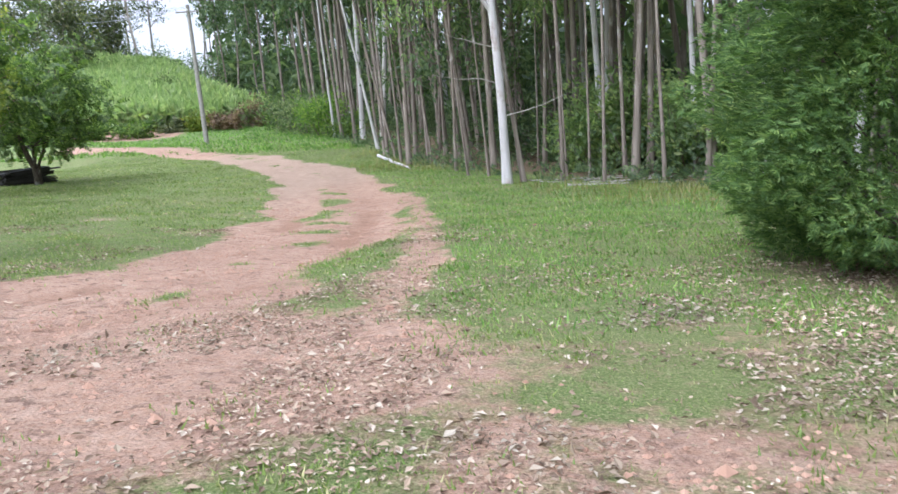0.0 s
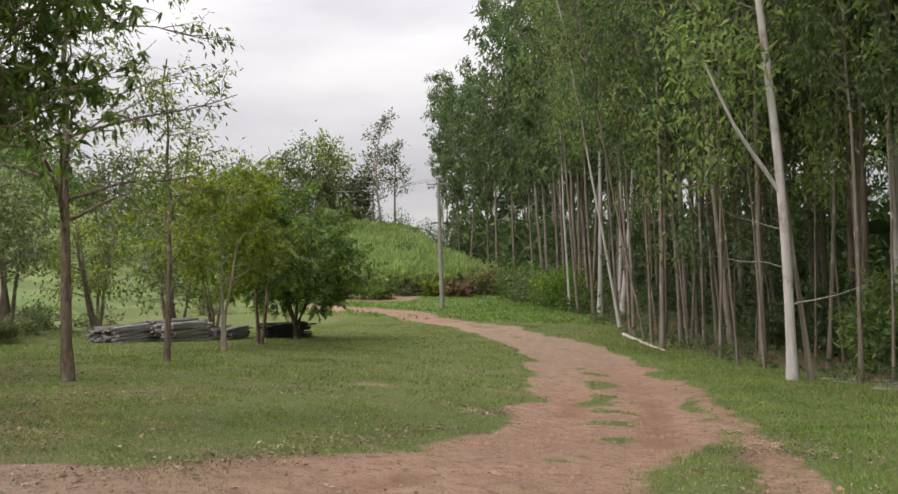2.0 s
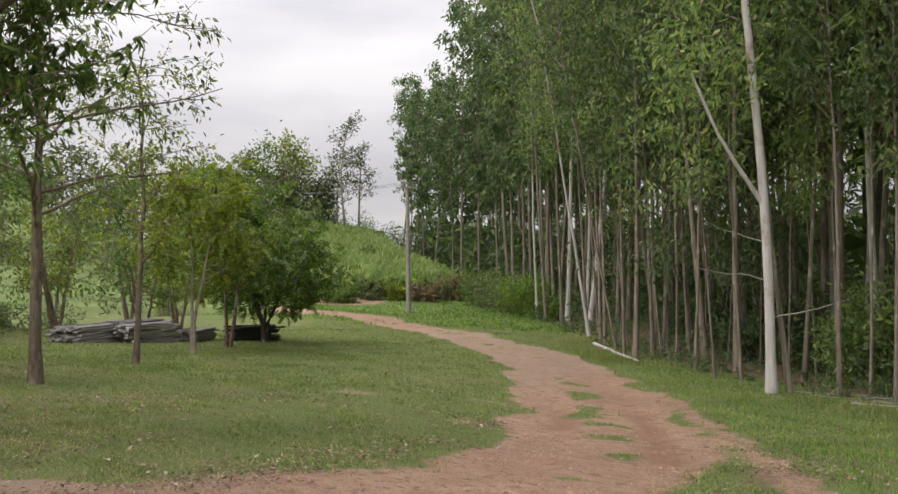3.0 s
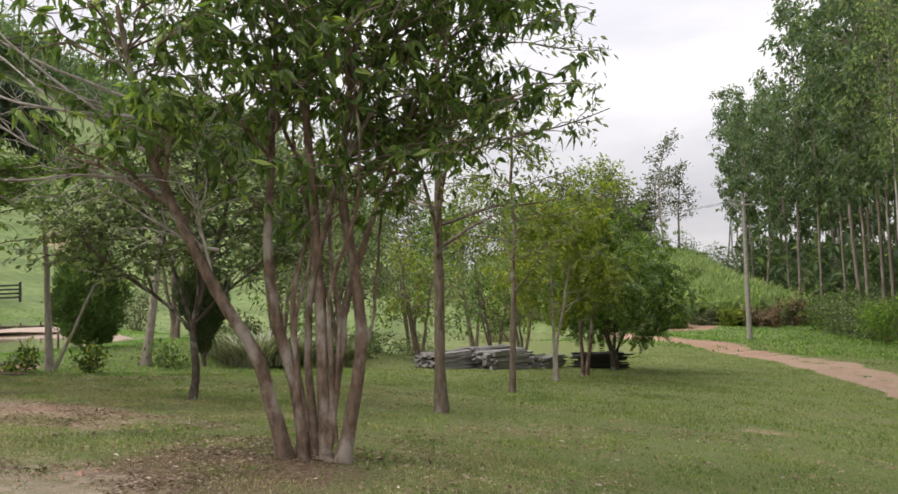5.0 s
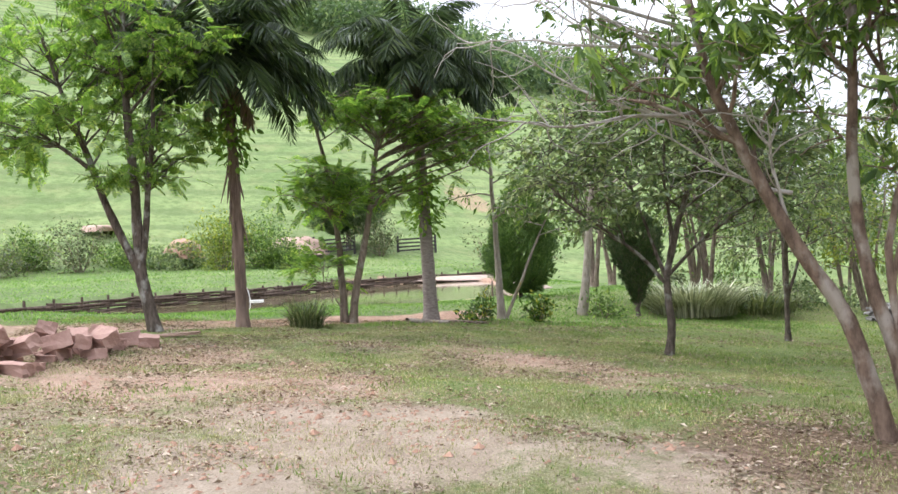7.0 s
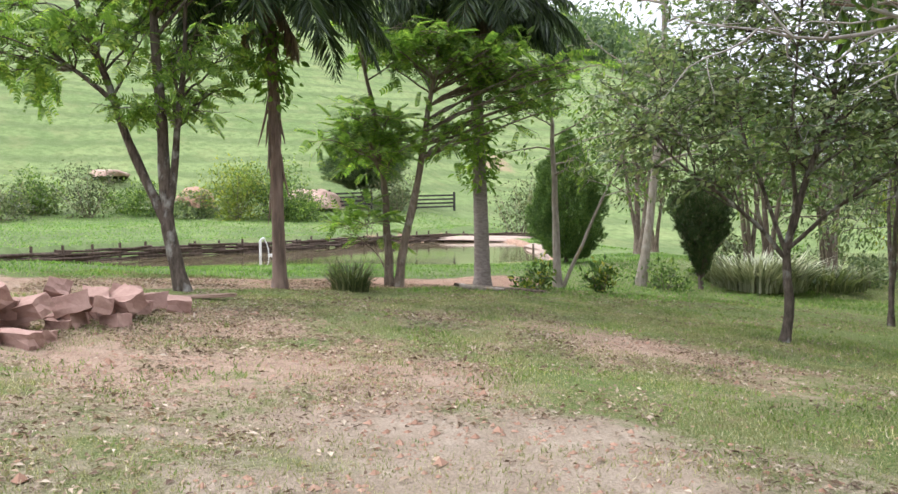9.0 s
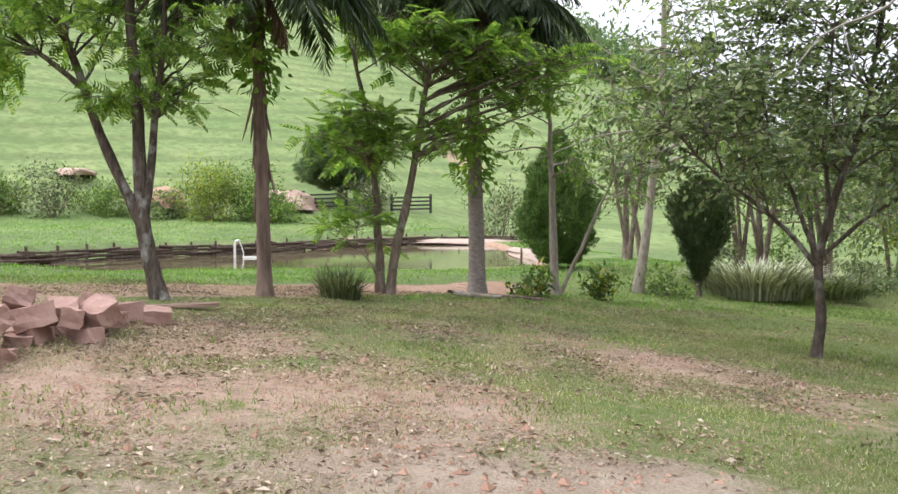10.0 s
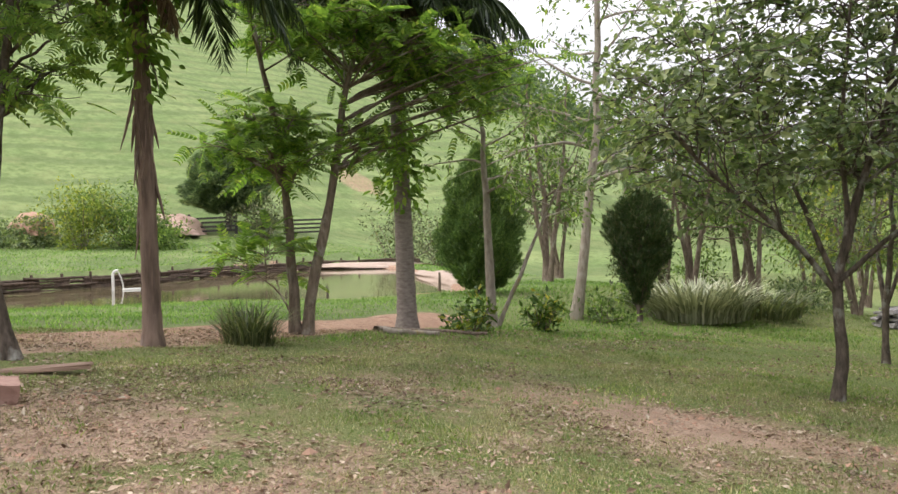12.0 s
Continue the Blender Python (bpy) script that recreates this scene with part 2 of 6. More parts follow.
M_CANE = foliage("sugar_cane_leaf", (0.26, 0.34, 0.17), (0.42, 0.50, 0.28), (0.56, 0.58, 0.38), clear=0.55)
M_GRASS = foliage("lawn_blade", (0.12, 0.18, 0.045), (0.235, 0.31, 0.09), (0.46, 0.41, 0.24), 0.65, 0.3)
M_GRASS_DRY = foliage("dry_lawn_blade", (0.20, 0.20, 0.085), (0.37, 0.345, 0.20), (0.58, 0.53, 0.40), 0.75, 0.25)
M_GRASS_LUSH = foliage("lush_grass_blade", (0.10, 0.20, 0.04), (0.21, 0.355, 0.085), (0.32, 0.43, 0.13), 0.6, 0.38)
M_GRASS_SEED = foliage("seeding_grass_blade", (0.16, 0.18, 0.05), (0.28, 0.27, 0.10), (0.40, 0.33, 0.19), 0.7, 0.3)
M_LITTER = foliage("fallen_leaf", (0.125, 0.078, 0.057), (0.37, 0.275, 0.21), (0.50, 0.42, 0.36), 0.8, 0.1)
M_STONE = plain("reddish_cut_stone", (0.25, 0.145, 0.115), (0.43, 0.285, 0.235), 5, 0.9, 0.5)
M_SLAB = plain("weathered_grey_timber", (0.085, 0.078, 0.072), (0.46, 0.43, 0.41), 6, 0.9, 0.6, stretch=(4, 0.25, 4))
M_SLAB_DARK = plain("dark_rotting_timber", (0.03, 0.027, 0.025), (0.10, 0.09, 0.085), 6, 0.9, 0.6, stretch=(4, 0.25, 4))
M_STICK = plain("dark_wet_stick", (0.045, 0.033, 0.026), (0.16, 0.115, 0.085), 8, 0.85, 0.5)
M_STICK_DRY = plain("weathered_brown_board", (0.16, 0.105, 0.075), (0.34, 0.235, 0.175), 7, 0.9, 0.5, stretch=(0.3, 4, 4))
M_POLE = plain("grey_concrete_pole", (0.22, 0.20, 0.175), (0.36, 0.335, 0.30), 6, 0.85, 0.25)
M_IRON = plain("dull_galvanised_iron", (0.18, 0.18, 0.18), (0.32, 0.32, 0.33), 12, 0.5, 0.1, 0.6)
M_PIPE = plain("white_plastic_pipe", (0.62, 0.61, 0.58), (0.78, 0.77, 0.74), 5, 0.4, 0.05)
M_ROCK = plain("reddish_bare_rock", (0.30, 0.185, 0.14), (0.52, 0.385, 0.315), 1.2, 0.9, 0.8)
M_SAND = plain("pale_pink_sand", (0.30, 0.225, 0.18), (0.43, 0.335, 0.27), 2.5, 0.95, 0.4)
M_EARTH = plain("red_earth_bank", (0.27, 0.15, 0.10), (0.45, 0.29, 0.205), 1.5, 0.95, 0.7)


def water_material():
    k = Mat("muddy_pond_water", 0.04, spec=0.5)
    k.colour(k.ramp(k.noise(k.coords("Object"), 0.25, 4), [(0.3, (0.105, 0.085, 0.045)), (0.7, (0.165, 0.135, 0.075))]))
    k.bump(k.noise(k.coords("Object", (1, 1, 1)), 5, 3), 0.06, 0.02)
    return k.m


M_WATER = water_material()

# ---- mesh helpers ----


def mesh_np(name, verts, faces, mat, smooth=False):
    """A mesh from arrays of corners and of faces with one count of corners each."""
    verts, faces = np.asarray(verts, np.float32), np.asarray(faces, np.int32)
    me = bpy.data.meshes.new(name)
    k = faces.shape[1]
    me.vertices.add(len(verts))
    me.vertices.foreach_set("co", verts.ravel())
    me.loops.add(faces.size)
    me.loops.foreach_set("vertex_index", faces.ravel())
    me.polygons.add(len(faces))
    me.polygons.foreach_set("loop_start", np.arange(0, faces.size, k, dtype=np.int32))
    me.polygons.foreach_set("use_smooth", np.full(len(faces), smooth, dtype=bool))
    me.update(calc_edges=True)
    me.materials.append(mat)
    return me


def part(name, me, parent, label=""):
    ob = new(name, me)
    ob.parent = parent
    if label:
        ob["label"] = label
    return ob


def thing(name, x, y, z, label, category, group="", turn=0.0):
    ob = new(name)
    ob.empty_display_size = 0.2
    ob.matrix_world = pose(x, y, z, 0, 0, turn)
    return tagged(ob, label, category, group)


def unit(v):
    v = np.asarray(v, float)
    return v / (np.linalg.norm(v, axis=-1, keepdims=True) + 1e-9)


class Tubes:
    """Collects tapered tubes along polylines into one mesh."""

    def __init__(self):
        self.v, self.f, self.n = [], [], 0

    def add(self, pts, radii, sides=6, lump=0.0, rng=None):
        pts, radii = np.asarray(pts, float), np.asarray(radii, float)
        d = unit(np.gradient(pts, axis=0))
        ref = np.where(np.abs(d[:, 2:3]) > 0.9, [[1.0, 0, 0]], [[0, 0, 1.0]])
        a = unit(np.cross(d, ref))
        b = np.cross(d, a)
        ang = np.linspace(0, 2 * np.pi, sides, endpoint=False)
        r = np.repeat(radii[:, None], sides, 1)
        if lump and rng is not None:
            r = r * (1 + lump * rng.normal(size=r.shape))
        ring = pts[:, None] + r[..., None] * (np.cos(ang)[None, :, None] * a[:, None] + np.sin(ang)[None, :, None] * b[:, None])
        self.v.append(ring.reshape(-1, 3))
        i = np.arange(len(pts) - 1)[:, None] * sides + np.arange(sides)[None]
        j = np.arange(len(pts) - 1)[:, None] * sides + (np.arange(sides)[None] + 1) % sides
        self.f.append(np.stack([i, j, j + sides, i + sides], -1).reshape(-1, 4) + self.n)
        self.n += len(pts) * sides

    def mesh(self, name, mat):
        return mesh_np(name, np.concatenate(self.v), np.concatenate(self.f), mat, True)


def strand(rng, p, d, length, steps, wob, lift):
    """A wandering polyline from p along d; lift bends it up (or down)."""
    pts, d = [np.array(p, float)], unit(d)
    for _ in range(steps):
        d = unit(d + wob * rng.normal(size=3) + np.array([0, 0, lift]))
        pts.append(pts[-1] + d * length / steps)
    return np.array(pts), d


LEAF_T = (np.array([(0, 0, 0), (0.42, 0.19, 0.04), (1, 0, -0.06), (0.42, -0.19, 0.04)]), np.array([(0, 2, 1), (0, 3, 2)]))
NARROW_T = (np.array([(0, 0, 0), (0.4, 0.1, 0.02), (1, 0, -0.1), (0.4, -0.1, 0.02)]), np.array([(0, 2, 1), (0, 3, 2)]))


def feather(pairs, spread, width, droop):
    """A leaf with paired leaflets along a drooping midrib, each leaflet a pointed blade."""
    v, f = [], []
    for i in range(pairs):
        x = 0.12 + 0.88 * i / (pairs - 1)
        s = spread * (1 - 0.75 * abs(x - 0.5) ** 1.4)
        z = -droop * x * x
        for side in (-1, 1):
            k = len(v)
            v += [(x - width / 2, 0, z), (x + width / 2, 0, z), (x + 0.12, side * s, z - 0.25 * s), (x - width / 2 + 0.02, side * s * 0.6, z - 0.08 * s)]
            f += [(k, k + 1, k + 2), (k, k + 2, k + 3)]
    return np.array(v), np.array(f)


BROAD_T = (np.array([(0, 0, 0), (0.3, 0.24, 0.05), (0.65, 0.22, 0.03), (1, 0, -0.1), (0.65, -0.22, 0.03), (0.3, -0.24, 0.05)]), np.array([(0, 3, 2), (0, 2, 1), (0, 5, 4), (0, 4, 3)]))
FEATHER_T = feather(7, 0.27, 0.1, 0.22)
FERN_T = feather(5, 0.34, 0.17, 0.3)


def spray_template():
    v, f = [], []
    for a in (-50, -24, 0, 24, 50):
        c, s = math.cos(radians(a)), math.sin(radians(a))
        ln = 1.0 - abs(a) / 110
        k = len(v)
        v += [(0.05 * c, 0.05 * s, 0), (0.5 * ln * c - 0.07 * s, 0.5 * ln * s + 0.07 * c, 0.03), (ln * c, ln * s, -0.08), (0.5 * ln * c + 0.07 * s, 0.5 * ln * s - 0.07 * c, 0.03)]
        f += [(k, k + 2, k + 1), (k, k + 3, k + 2)]
    return np.array(v), np.array(f)


SPRAY_T = spray_template()


def bunch_template(count, fall):
    """Pointed leaves that hang from one twig end like the ribs of an umbrella."""
    v, f = [], []
    for k in range(count):
        a = 2.4 * k
        d = np.array([0.55 + 0.3 * math.cos(1.7 * k), 0.6 * math.cos(a), 0.45 * math.sin(a) - fall])
        d = d / np.linalg.norm(d) * (0.75 + 0.25 * math.cos(3.1 * k))
        w = np.cross(d, (0.3, 0.2, 1.0))
        w = w / np.linalg.norm(w) * 0.155
        b = len(v)
        v += [(0, 0, 0), tuple(d * 0.45 + w + [0, 0, 0.05]), tuple(d + [0, 0, -0.12]), tuple(d * 0.45 - w + [0, 0, 0.05])]
        f += [(b, b + 2, b + 1), (b, b + 3, b + 2)]
    return np.array(v), np.array(f)


BUNCH_T = bunch_template(4, 0.85)


def scatter(points, ways, sizes, template, rng, roll=0.9):
    """Corners and faces of a template laid at every point along its way."""
    tv, tf = template
    ways = unit(ways)
    up = np.array([[0, 0, 1.0]]) + roll * rng.normal(size=ways.shape)
    side = unit(np.cross(up, ways))
    norm = np.cross(ways, side)
    sizes = np.asarray(sizes)[:, None, None]
    v = points[:, None] + sizes * (tv[None, :, 0:1] * ways[:, None] + tv[None, :, 1:2] * side[:, None] + tv[None, :, 2:3] * norm[:, None])
    f = tf[None] + (np.arange(len(points)) * len(tv))[:, None, None]
    return v.reshape(-1, 3), f.reshape(-1, 3)


def leaves_mesh(name, points, ways, sizes, template, mat, rng, roll=0.9):
    v, f = scatter(np.asarray(points), np.asarray(ways), np.asarray(sizes), template, rng, roll)
    return mesh_np(name, v, f, mat)


# ---- the lie of the land ----


def softplus(v, w):
    return w * np.log1p(np.exp(np.clip(v / w, -40, 40))) + np.where(v / w > 40, v - 40 * w, 0)


def smooth(e0, e1, v):
    u = np.clip((v - e0) / (e1 - e0), 0, 1)
    return u * u * (3 - 2 * u)


def value_noise(x, y, scale, seed):
    """Smooth noise from 0 to 1 on a plane."""
    x, y = np.asarray(x) / scale, np.asarray(y) / scale
    ix, iy = np.floor(x), np.floor(y)
    u, w = x - ix, y - iy
    u, w = u * u * (3 - 2 * u), w * w * (3 - 2 * w)

    def h(a, b):
        q = np.sin(a * 127.1 + b * 311.7 + seed * 74.7) * 43758.5453
        return q - np.floor(q)

    return (h(ix, iy) * (1 - u) + h(ix + 1, iy) * u) * (1 - w) + (h(ix, iy + 1) * (1 - u) + h(ix + 1, iy + 1) * u) * w


def fractal(x, y, scale, seed, octaves=4):
    total, amp, norm = 0, 1.0, 0
    for k in range(octaves):
        total = total + amp * value_noise(x, y, scale / 2**k, seed + k)
        norm, amp = norm + amp, amp * 0.55
    return total / norm


def line_distance(x, y, pts):
    """Distance to a polyline, and the share of the way along it."""
    best, along = np.full(np.shape(x), 1e9), np.zeros(np.shape(x))
    for k, ((ax, ay), (bx, by)) in enumerate(zip(pts[:-1], pts[1:])):
        u = np.clip(((x - ax) * (bx - ax) + (y - ay) * (by - ay)) / ((bx - ax) ** 2 + (by - ay) ** 2), 0, 1)
        d = np.hypot(x - ax - u * (bx - ax), y - ay - u * (by - ay))
        along = np.where(d < best, k + u, along)
        best = np.minimum(best, d)
    return best, along


def inside_distance(x, y, pts):
    """Signed distance to a closed outline, negative within."""
    d, _ = line_distance(x, y, pts + pts[:1])
    odd = np.zeros(np.shape(x), bool)
    for (ax, ay), (bx, by) in zip(pts, pts[1:] + pts[:1]):
        if ay != by:
            odd ^= ((ay > y) != (by > y)) & (x < (bx - ax) * (y - ay) / (by - ay) + ax)
    return np.where(odd, -d, d)


ROAD = [(-30, -11), (-20, -4.5), (-13, -0.8), (-8.5, 1.8), (-6.0, 4.4), (-4.9, 7), (-5.1, 11), (-6.2, 15.2), (-7.6, 19), (-10, 24.6), (-14.2, 31.7), (-20.0, 38.6), (-25, 42.5), (-30, 46), (-40, 50)]
POND_ROAD = [(-16, -14), (-20.8, -3.5), (-22.4, 0.3), (-24.8, 4.4), (-25.9, 6.8)]
POND, POND_Z = [(-33.2, -16), (-34, -4), (-34.5, 0.3), (-33.8, 4.3), (-31.6, 7.6), (-32.6, 11), (-36.4, 12.9), (-45.4, 15.7), (-52.5, 18.0), (-56.4, 14.2), (-53.0, 8.4), (-47.0, 2.5), (-44.9, -1.5), (-39.6, -6.8), (-37.6, -16)], 0.25
POND_WALL = [(-55.6, 20.6), (-56.6, 17.6), (-55.4, 13.9), (-51.9, 9.2), (-45.9, 3.4), (-43.7, -0.6), (-38.4, -5.9), (-36.3, -16)]
POND2, POND2_Z = [(-32.5, 45), (-39, 43.5), (-43, 38), (-55, 41), (-72, 56), (-46, 54)], -1.5
FOREST = [(9, 6), (4.5, 14), (0.6, 21.5), (-3.6, 25.0), (-9.2, 31.5), (-13.3, 40), (-19.2, 50), (-25, 61), (-34, 76), (-52, 94), (-62, 108)]


def ground_z(x, y):
    x, y = np.asarray(x, float), np.asarray(y, float)
    xw = 0.033 * (-x + softplus(-x - 22, 3.0) * -1.0)
    xw = np.where(x > 20, -0.66, xw)
    z = 0.087 + xw - 0.077 * y + 0.077 * softplus(y - 33, 5.0) - np.where(y < -8, 0.077 * (-8 - y), 0)
    z = z - 0.25 * np.exp(-((x + 5.5) ** 2 + (y - 18.5) ** 2) / 40) + 0.2 * np.exp(-((x + 11) ** 2 + (y - 4) ** 2) / 14)
    bank = smooth(-25, -30, x) * smooth(26, 14, y)
    z = z * (1 - bank) + 0.42 * bank
    behind = smooth(-44 - 0.4 * y, -62 - 0.4 * y, x) * smooth(40, 20, y)
    z = z + 0.75 * behind
    for pts, level in ((POND, POND_Z), (POND2, POND2_Z)):
        d = inside_distance(x, y, pts)
        keep = smooth(0.2, 7, d)
        z = np.where(d > 0, z * keep + (1 - keep) * (level + 0.1 + 0.03 * np.minimum(d, 5)), level - 0.12 + np.maximum(d, -1.5) * 0.7)
    far_bank, _ = line_distance(x, y, POND_WALL)
    d = inside_distance(x, y, POND)
    z = z + 0.5 * np.where(d > 0, smooth(4.5, 1.6, far_bank) * smooth(0.0, 0.6, d) * (x < -37 - 0.9 * (y + 6)), 0)
    az, dist = np.degrees(np.arctan2(-(x + 4), y)), np.hypot(x + 4, y)
    az = np.where(az < -90, az + 360, az)
    slope = np.interp(az, [15, 24, 26, 30, 36, 46, 52, 57, 62, 68, 75, 110, 160, 230], [0.0, 0.06, 0.095, 0.14, 0.18, 0.13, 0.15, 0.22, 0.28, 0.32, 0.41, 0.5, 0.3, 0.0])
    rise = softplus(np.minimum(dist, np.interp(az, [44, 58], [116, 250])) - 70, 5.0)
    z = z + slope * rise + slope * 5 * (fractal(x, y, 45, 5, 3) - 0.5) * smooth(80, 130, dist)
    d, _ = line_distance(x, y, ROAD)
    z = z - 0.05 * smooth(2.0, 1.0, d) + 0.025 * np.exp(-((d - 0.1) / 0.35) ** 2) - 0.03 * np.exp(-((d - 0.75) / 0.2) ** 2)
    near = smooth(70, 25, dist)
    return z + near * (0.10 * (fractal(x, y, 2.6, 11, 3) - 0.5) + 0.035 * (value_noise(x, y, 0.45, 21) - 0.5))


def gz(x, y):
    return float(ground_z(x, y))


def dirt_share(x, y):
    """How bare the earth is: 1 on the track, less on trodden ground, 0 in turf."""
    d, along = line_distance(x, y, ROAD)
    wide = np.interp(along, [0, 3, 4.5, 6, 9, 12, 14], [2.6, 2.4, 1.9, 1.5, 1.6, 1.3, 1.2])
    rag = 0.9 * (fractal(x, y, 1.7, 31, 4) - 0.5)
    track = smooth(wide + 0.45, wide - 0.3, d + rag * 1.6)
    strength = np.interp(along, [0, 1.7, 2.2, 3.0, 3.6, 14], [0.6, 0.56, 0.4, 0.36, 0.92, 1.0])
    tufts = smooth(0.54, 0.66, fractal(x, y, 0.9, 41, 3)) * smooth(0.6, 0.1, np.abs(d - 0.1)) * 0.7
    track = track * strength - tufts * track
    isle = np.exp(-((x + 3.4) ** 2 / 0.35 + (y - 9.3) ** 2 / 3.2)) + 0.9 * np.exp(-((x + 5.0) ** 2 / 0.3 + (y - 16.9) ** 2 / 0.9)) + 0.8 * np.exp(-((x + 6.7) ** 2 / 0.2 + (y - 15.4) ** 2 / 0.5))
    track = np.clip(track - isle, 0, 1)
    ds, _ = line_distance(x, y, [(-1.9, 5.2), (-2.4, 7), (-2.75, 9.2), (-3.6, 12.8), (-5.3, 18.0), (-6.6, 21.5)])
    side = 0.62 * smooth(0.42, 0.1, ds + 0.7 * (fractal(x, y, 0.8, 43, 3) - 0.5))
    trodden = 0.66 * smooth(1.5, 0.2, np.hypot((x + 15.3) / 5.2, (y - 0.6) / 3.0)) + 0.36 * smooth(1.2, 0.3, np.hypot((x + 10) / 7, (y - 1.0) / 3.2))
    trodden = np.maximum(trodden, 0.52 * smooth(1.25, 0.4, np.hypot((x + 14.5) / 7.5, (y - 3.0) / 4.6)))
    trodden = np.maximum(trodden, 0.5 * smooth(1.3, 0.4, np.hypot((x - 0.4) / 4.8, (y - 3.2) / 3.2)) * (0.55 + 0.9 * fractal(x, y, 0.6, 53, 3)))
    trodden = np.maximum(trodden, 0.85 * smooth(1.25, 0.5, np.hypot((x + 3.3) / 2.6, (y - 4.3) / 2.4)))
    patch = np.clip(trodden * (0.1 + 1.75 * fractal(x, y, 1.5, 51, 4)), 0, 0.8)
    bald = 0.55 * np.exp(-((x + 10.6) ** 2 / 0.8 + (y - 14.2) ** 2 / 0.5)) + 0.5 * np.exp(-((x + 8.6) ** 2 / 0.7 + (y - 15.6) ** 2 / 0.4))
    bald = bald + 0.5 * np.exp(-((x + 15.5) ** 2 / 1.2 + (y - 5.6) ** 2 / 0.3))
    dp, _ = line_distance(x, y, POND_ROAD)
    lane = smooth(1.15, 0.75, dp + rag * 0.5)
    shore = smooth(0.7, 0.1, inside_distance(x, y, POND)) * smooth(6, 9.5, y)
    mound = 0.9 * smooth(1.15, 0.7, np.hypot((x + 44) / 8.0, (y - 60) / 5.0)) + 0.9 * smooth(3.6, 2.0, np.hypot(x + 30, (y - 46) / 0.6)) + 0.5 * smooth(1.2, 0.7, np.hypot((x + 94.5) / 6.0, (y - 32.5) / 3.0))
    return np.clip(np.maximum.reduce([track, side, patch, bald, lane, shore, mound]), 0, 1)


def litter_share(x, y):
    """Where fallen leaves lie thick."""
    tree = 0.8 * np.exp(-((x + 10.6) ** 2 + (y - 4.4) ** 2) / 2.6)
    front = 0.42 * np.exp(-((x + 19.5) ** 2 / 9 + (y - 2.2) ** 2 / 5)) + 0.36 * smooth(4.5, 1.5, np.hypot(x - 0.4, (y - 3.6)))
    wood = 0.7 * smooth(-0.8, 1.6, forest_side(x, y))
    juniper = 0.75 * np.exp(-((x - 2.3) ** 2 + (y - 8.3) ** 2) / 2.2)
    verge = 0.45 * np.exp(-((line_distance(x, y, ROAD)[0] - 1.9) / 0.5) ** 2) * (y < 22) * (x > -7.5)
    return np.clip(np.maximum.reduce([tree, front, wood, juniper, verge * fractal(x, y, 1.1, 61, 3) * 1.6]), 0, 1)


def forest_side(x, y):
    """Distance behind the forest's edge; negative in the open."""
    d, _ = line_distance(x, y, FOREST)
    ring = FOREST + [(-40, 150), (80, 150), (80, 6)]
    return np.where(inside_distance(x, y, ring) < 0, d, -d)


def graded(lo, fine_lo, fine_hi, hi, step):
    """Grid lines: even in the middle, ever wider outwards."""
    mid = list(np.arange(fine_lo, fine_hi, step))
    out, s, v = [], step, fine_hi
    while v < hi:
        out.append(v)
        s = min(s * 1.04, 40)
        v += s
    low, s, v = [], step, fine_lo - step
    while v > lo:
        low.append(v)
        s = min(s * 1.036, 40)
        v -= s
    return np.array(low[::-1] + mid + out + [hi])


def build_ground():
    xs, ys = graded(-2500, -24, 3, 2000, 0.19), graded(-1500, -3, 20, 2500, 0.19)
    gx, gy = np.meshgrid(xs, ys, indexing="ij")
    z = ground_z(gx, gy)
    n, m = gx.shape
    i = (np.arange(n - 1)[:, None] * m + np.arange(m - 1)[None]).ravel()
    me = mesh_np("ground", np.stack([gx, gy, z], -1).reshape(-1, 3), np.stack([i, i + m, i + m + 1, i + 1], -1), M_GROUND, True)
    green = smooth(-29, -33, gx) * smooth(40, 26, gy) + smooth(55, 75, np.hypot(gx, gy))
    green = np.maximum(green, 0.85 * smooth(3.0, 0.5, inside_distance(gx, gy, [(-26.5, -8), (-24, 0), (-27, 6), (-29, 9), (-33, 10), (-33, -10)])))
    for name, values in (("dirt", dirt_share(gx, gy)), ("pasture", np.clip(green, 0, 1)), ("litter", litter_share(gx, gy)), ("straw", 0.35 * smooth(-7.5, -11, gx) * smooth(-24, -21, gx) + 0.55 * smooth(-4.5, -7.5, gx) * smooth(-15.5, -12.5, gx) * smooth(7, 4, gy)), ("rut", smooth(0.34, 0.12, np.abs(line_distance(gx, gy, ROAD)[0] - 0.72)) * smooth(0.35, 0.6, fractal(gx, gy, 1.6, 47, 3)) * smooth(-8, -6.5, gx))):
        me.attributes.new(name, "FLOAT", "POINT").data.foreach_set("value", np.ascontiguousarray(values, np.float32).ravel())
    tagged(new("ground", me), "red earth and patchy lawn with trodden bare soil", "ground", kind="structure")


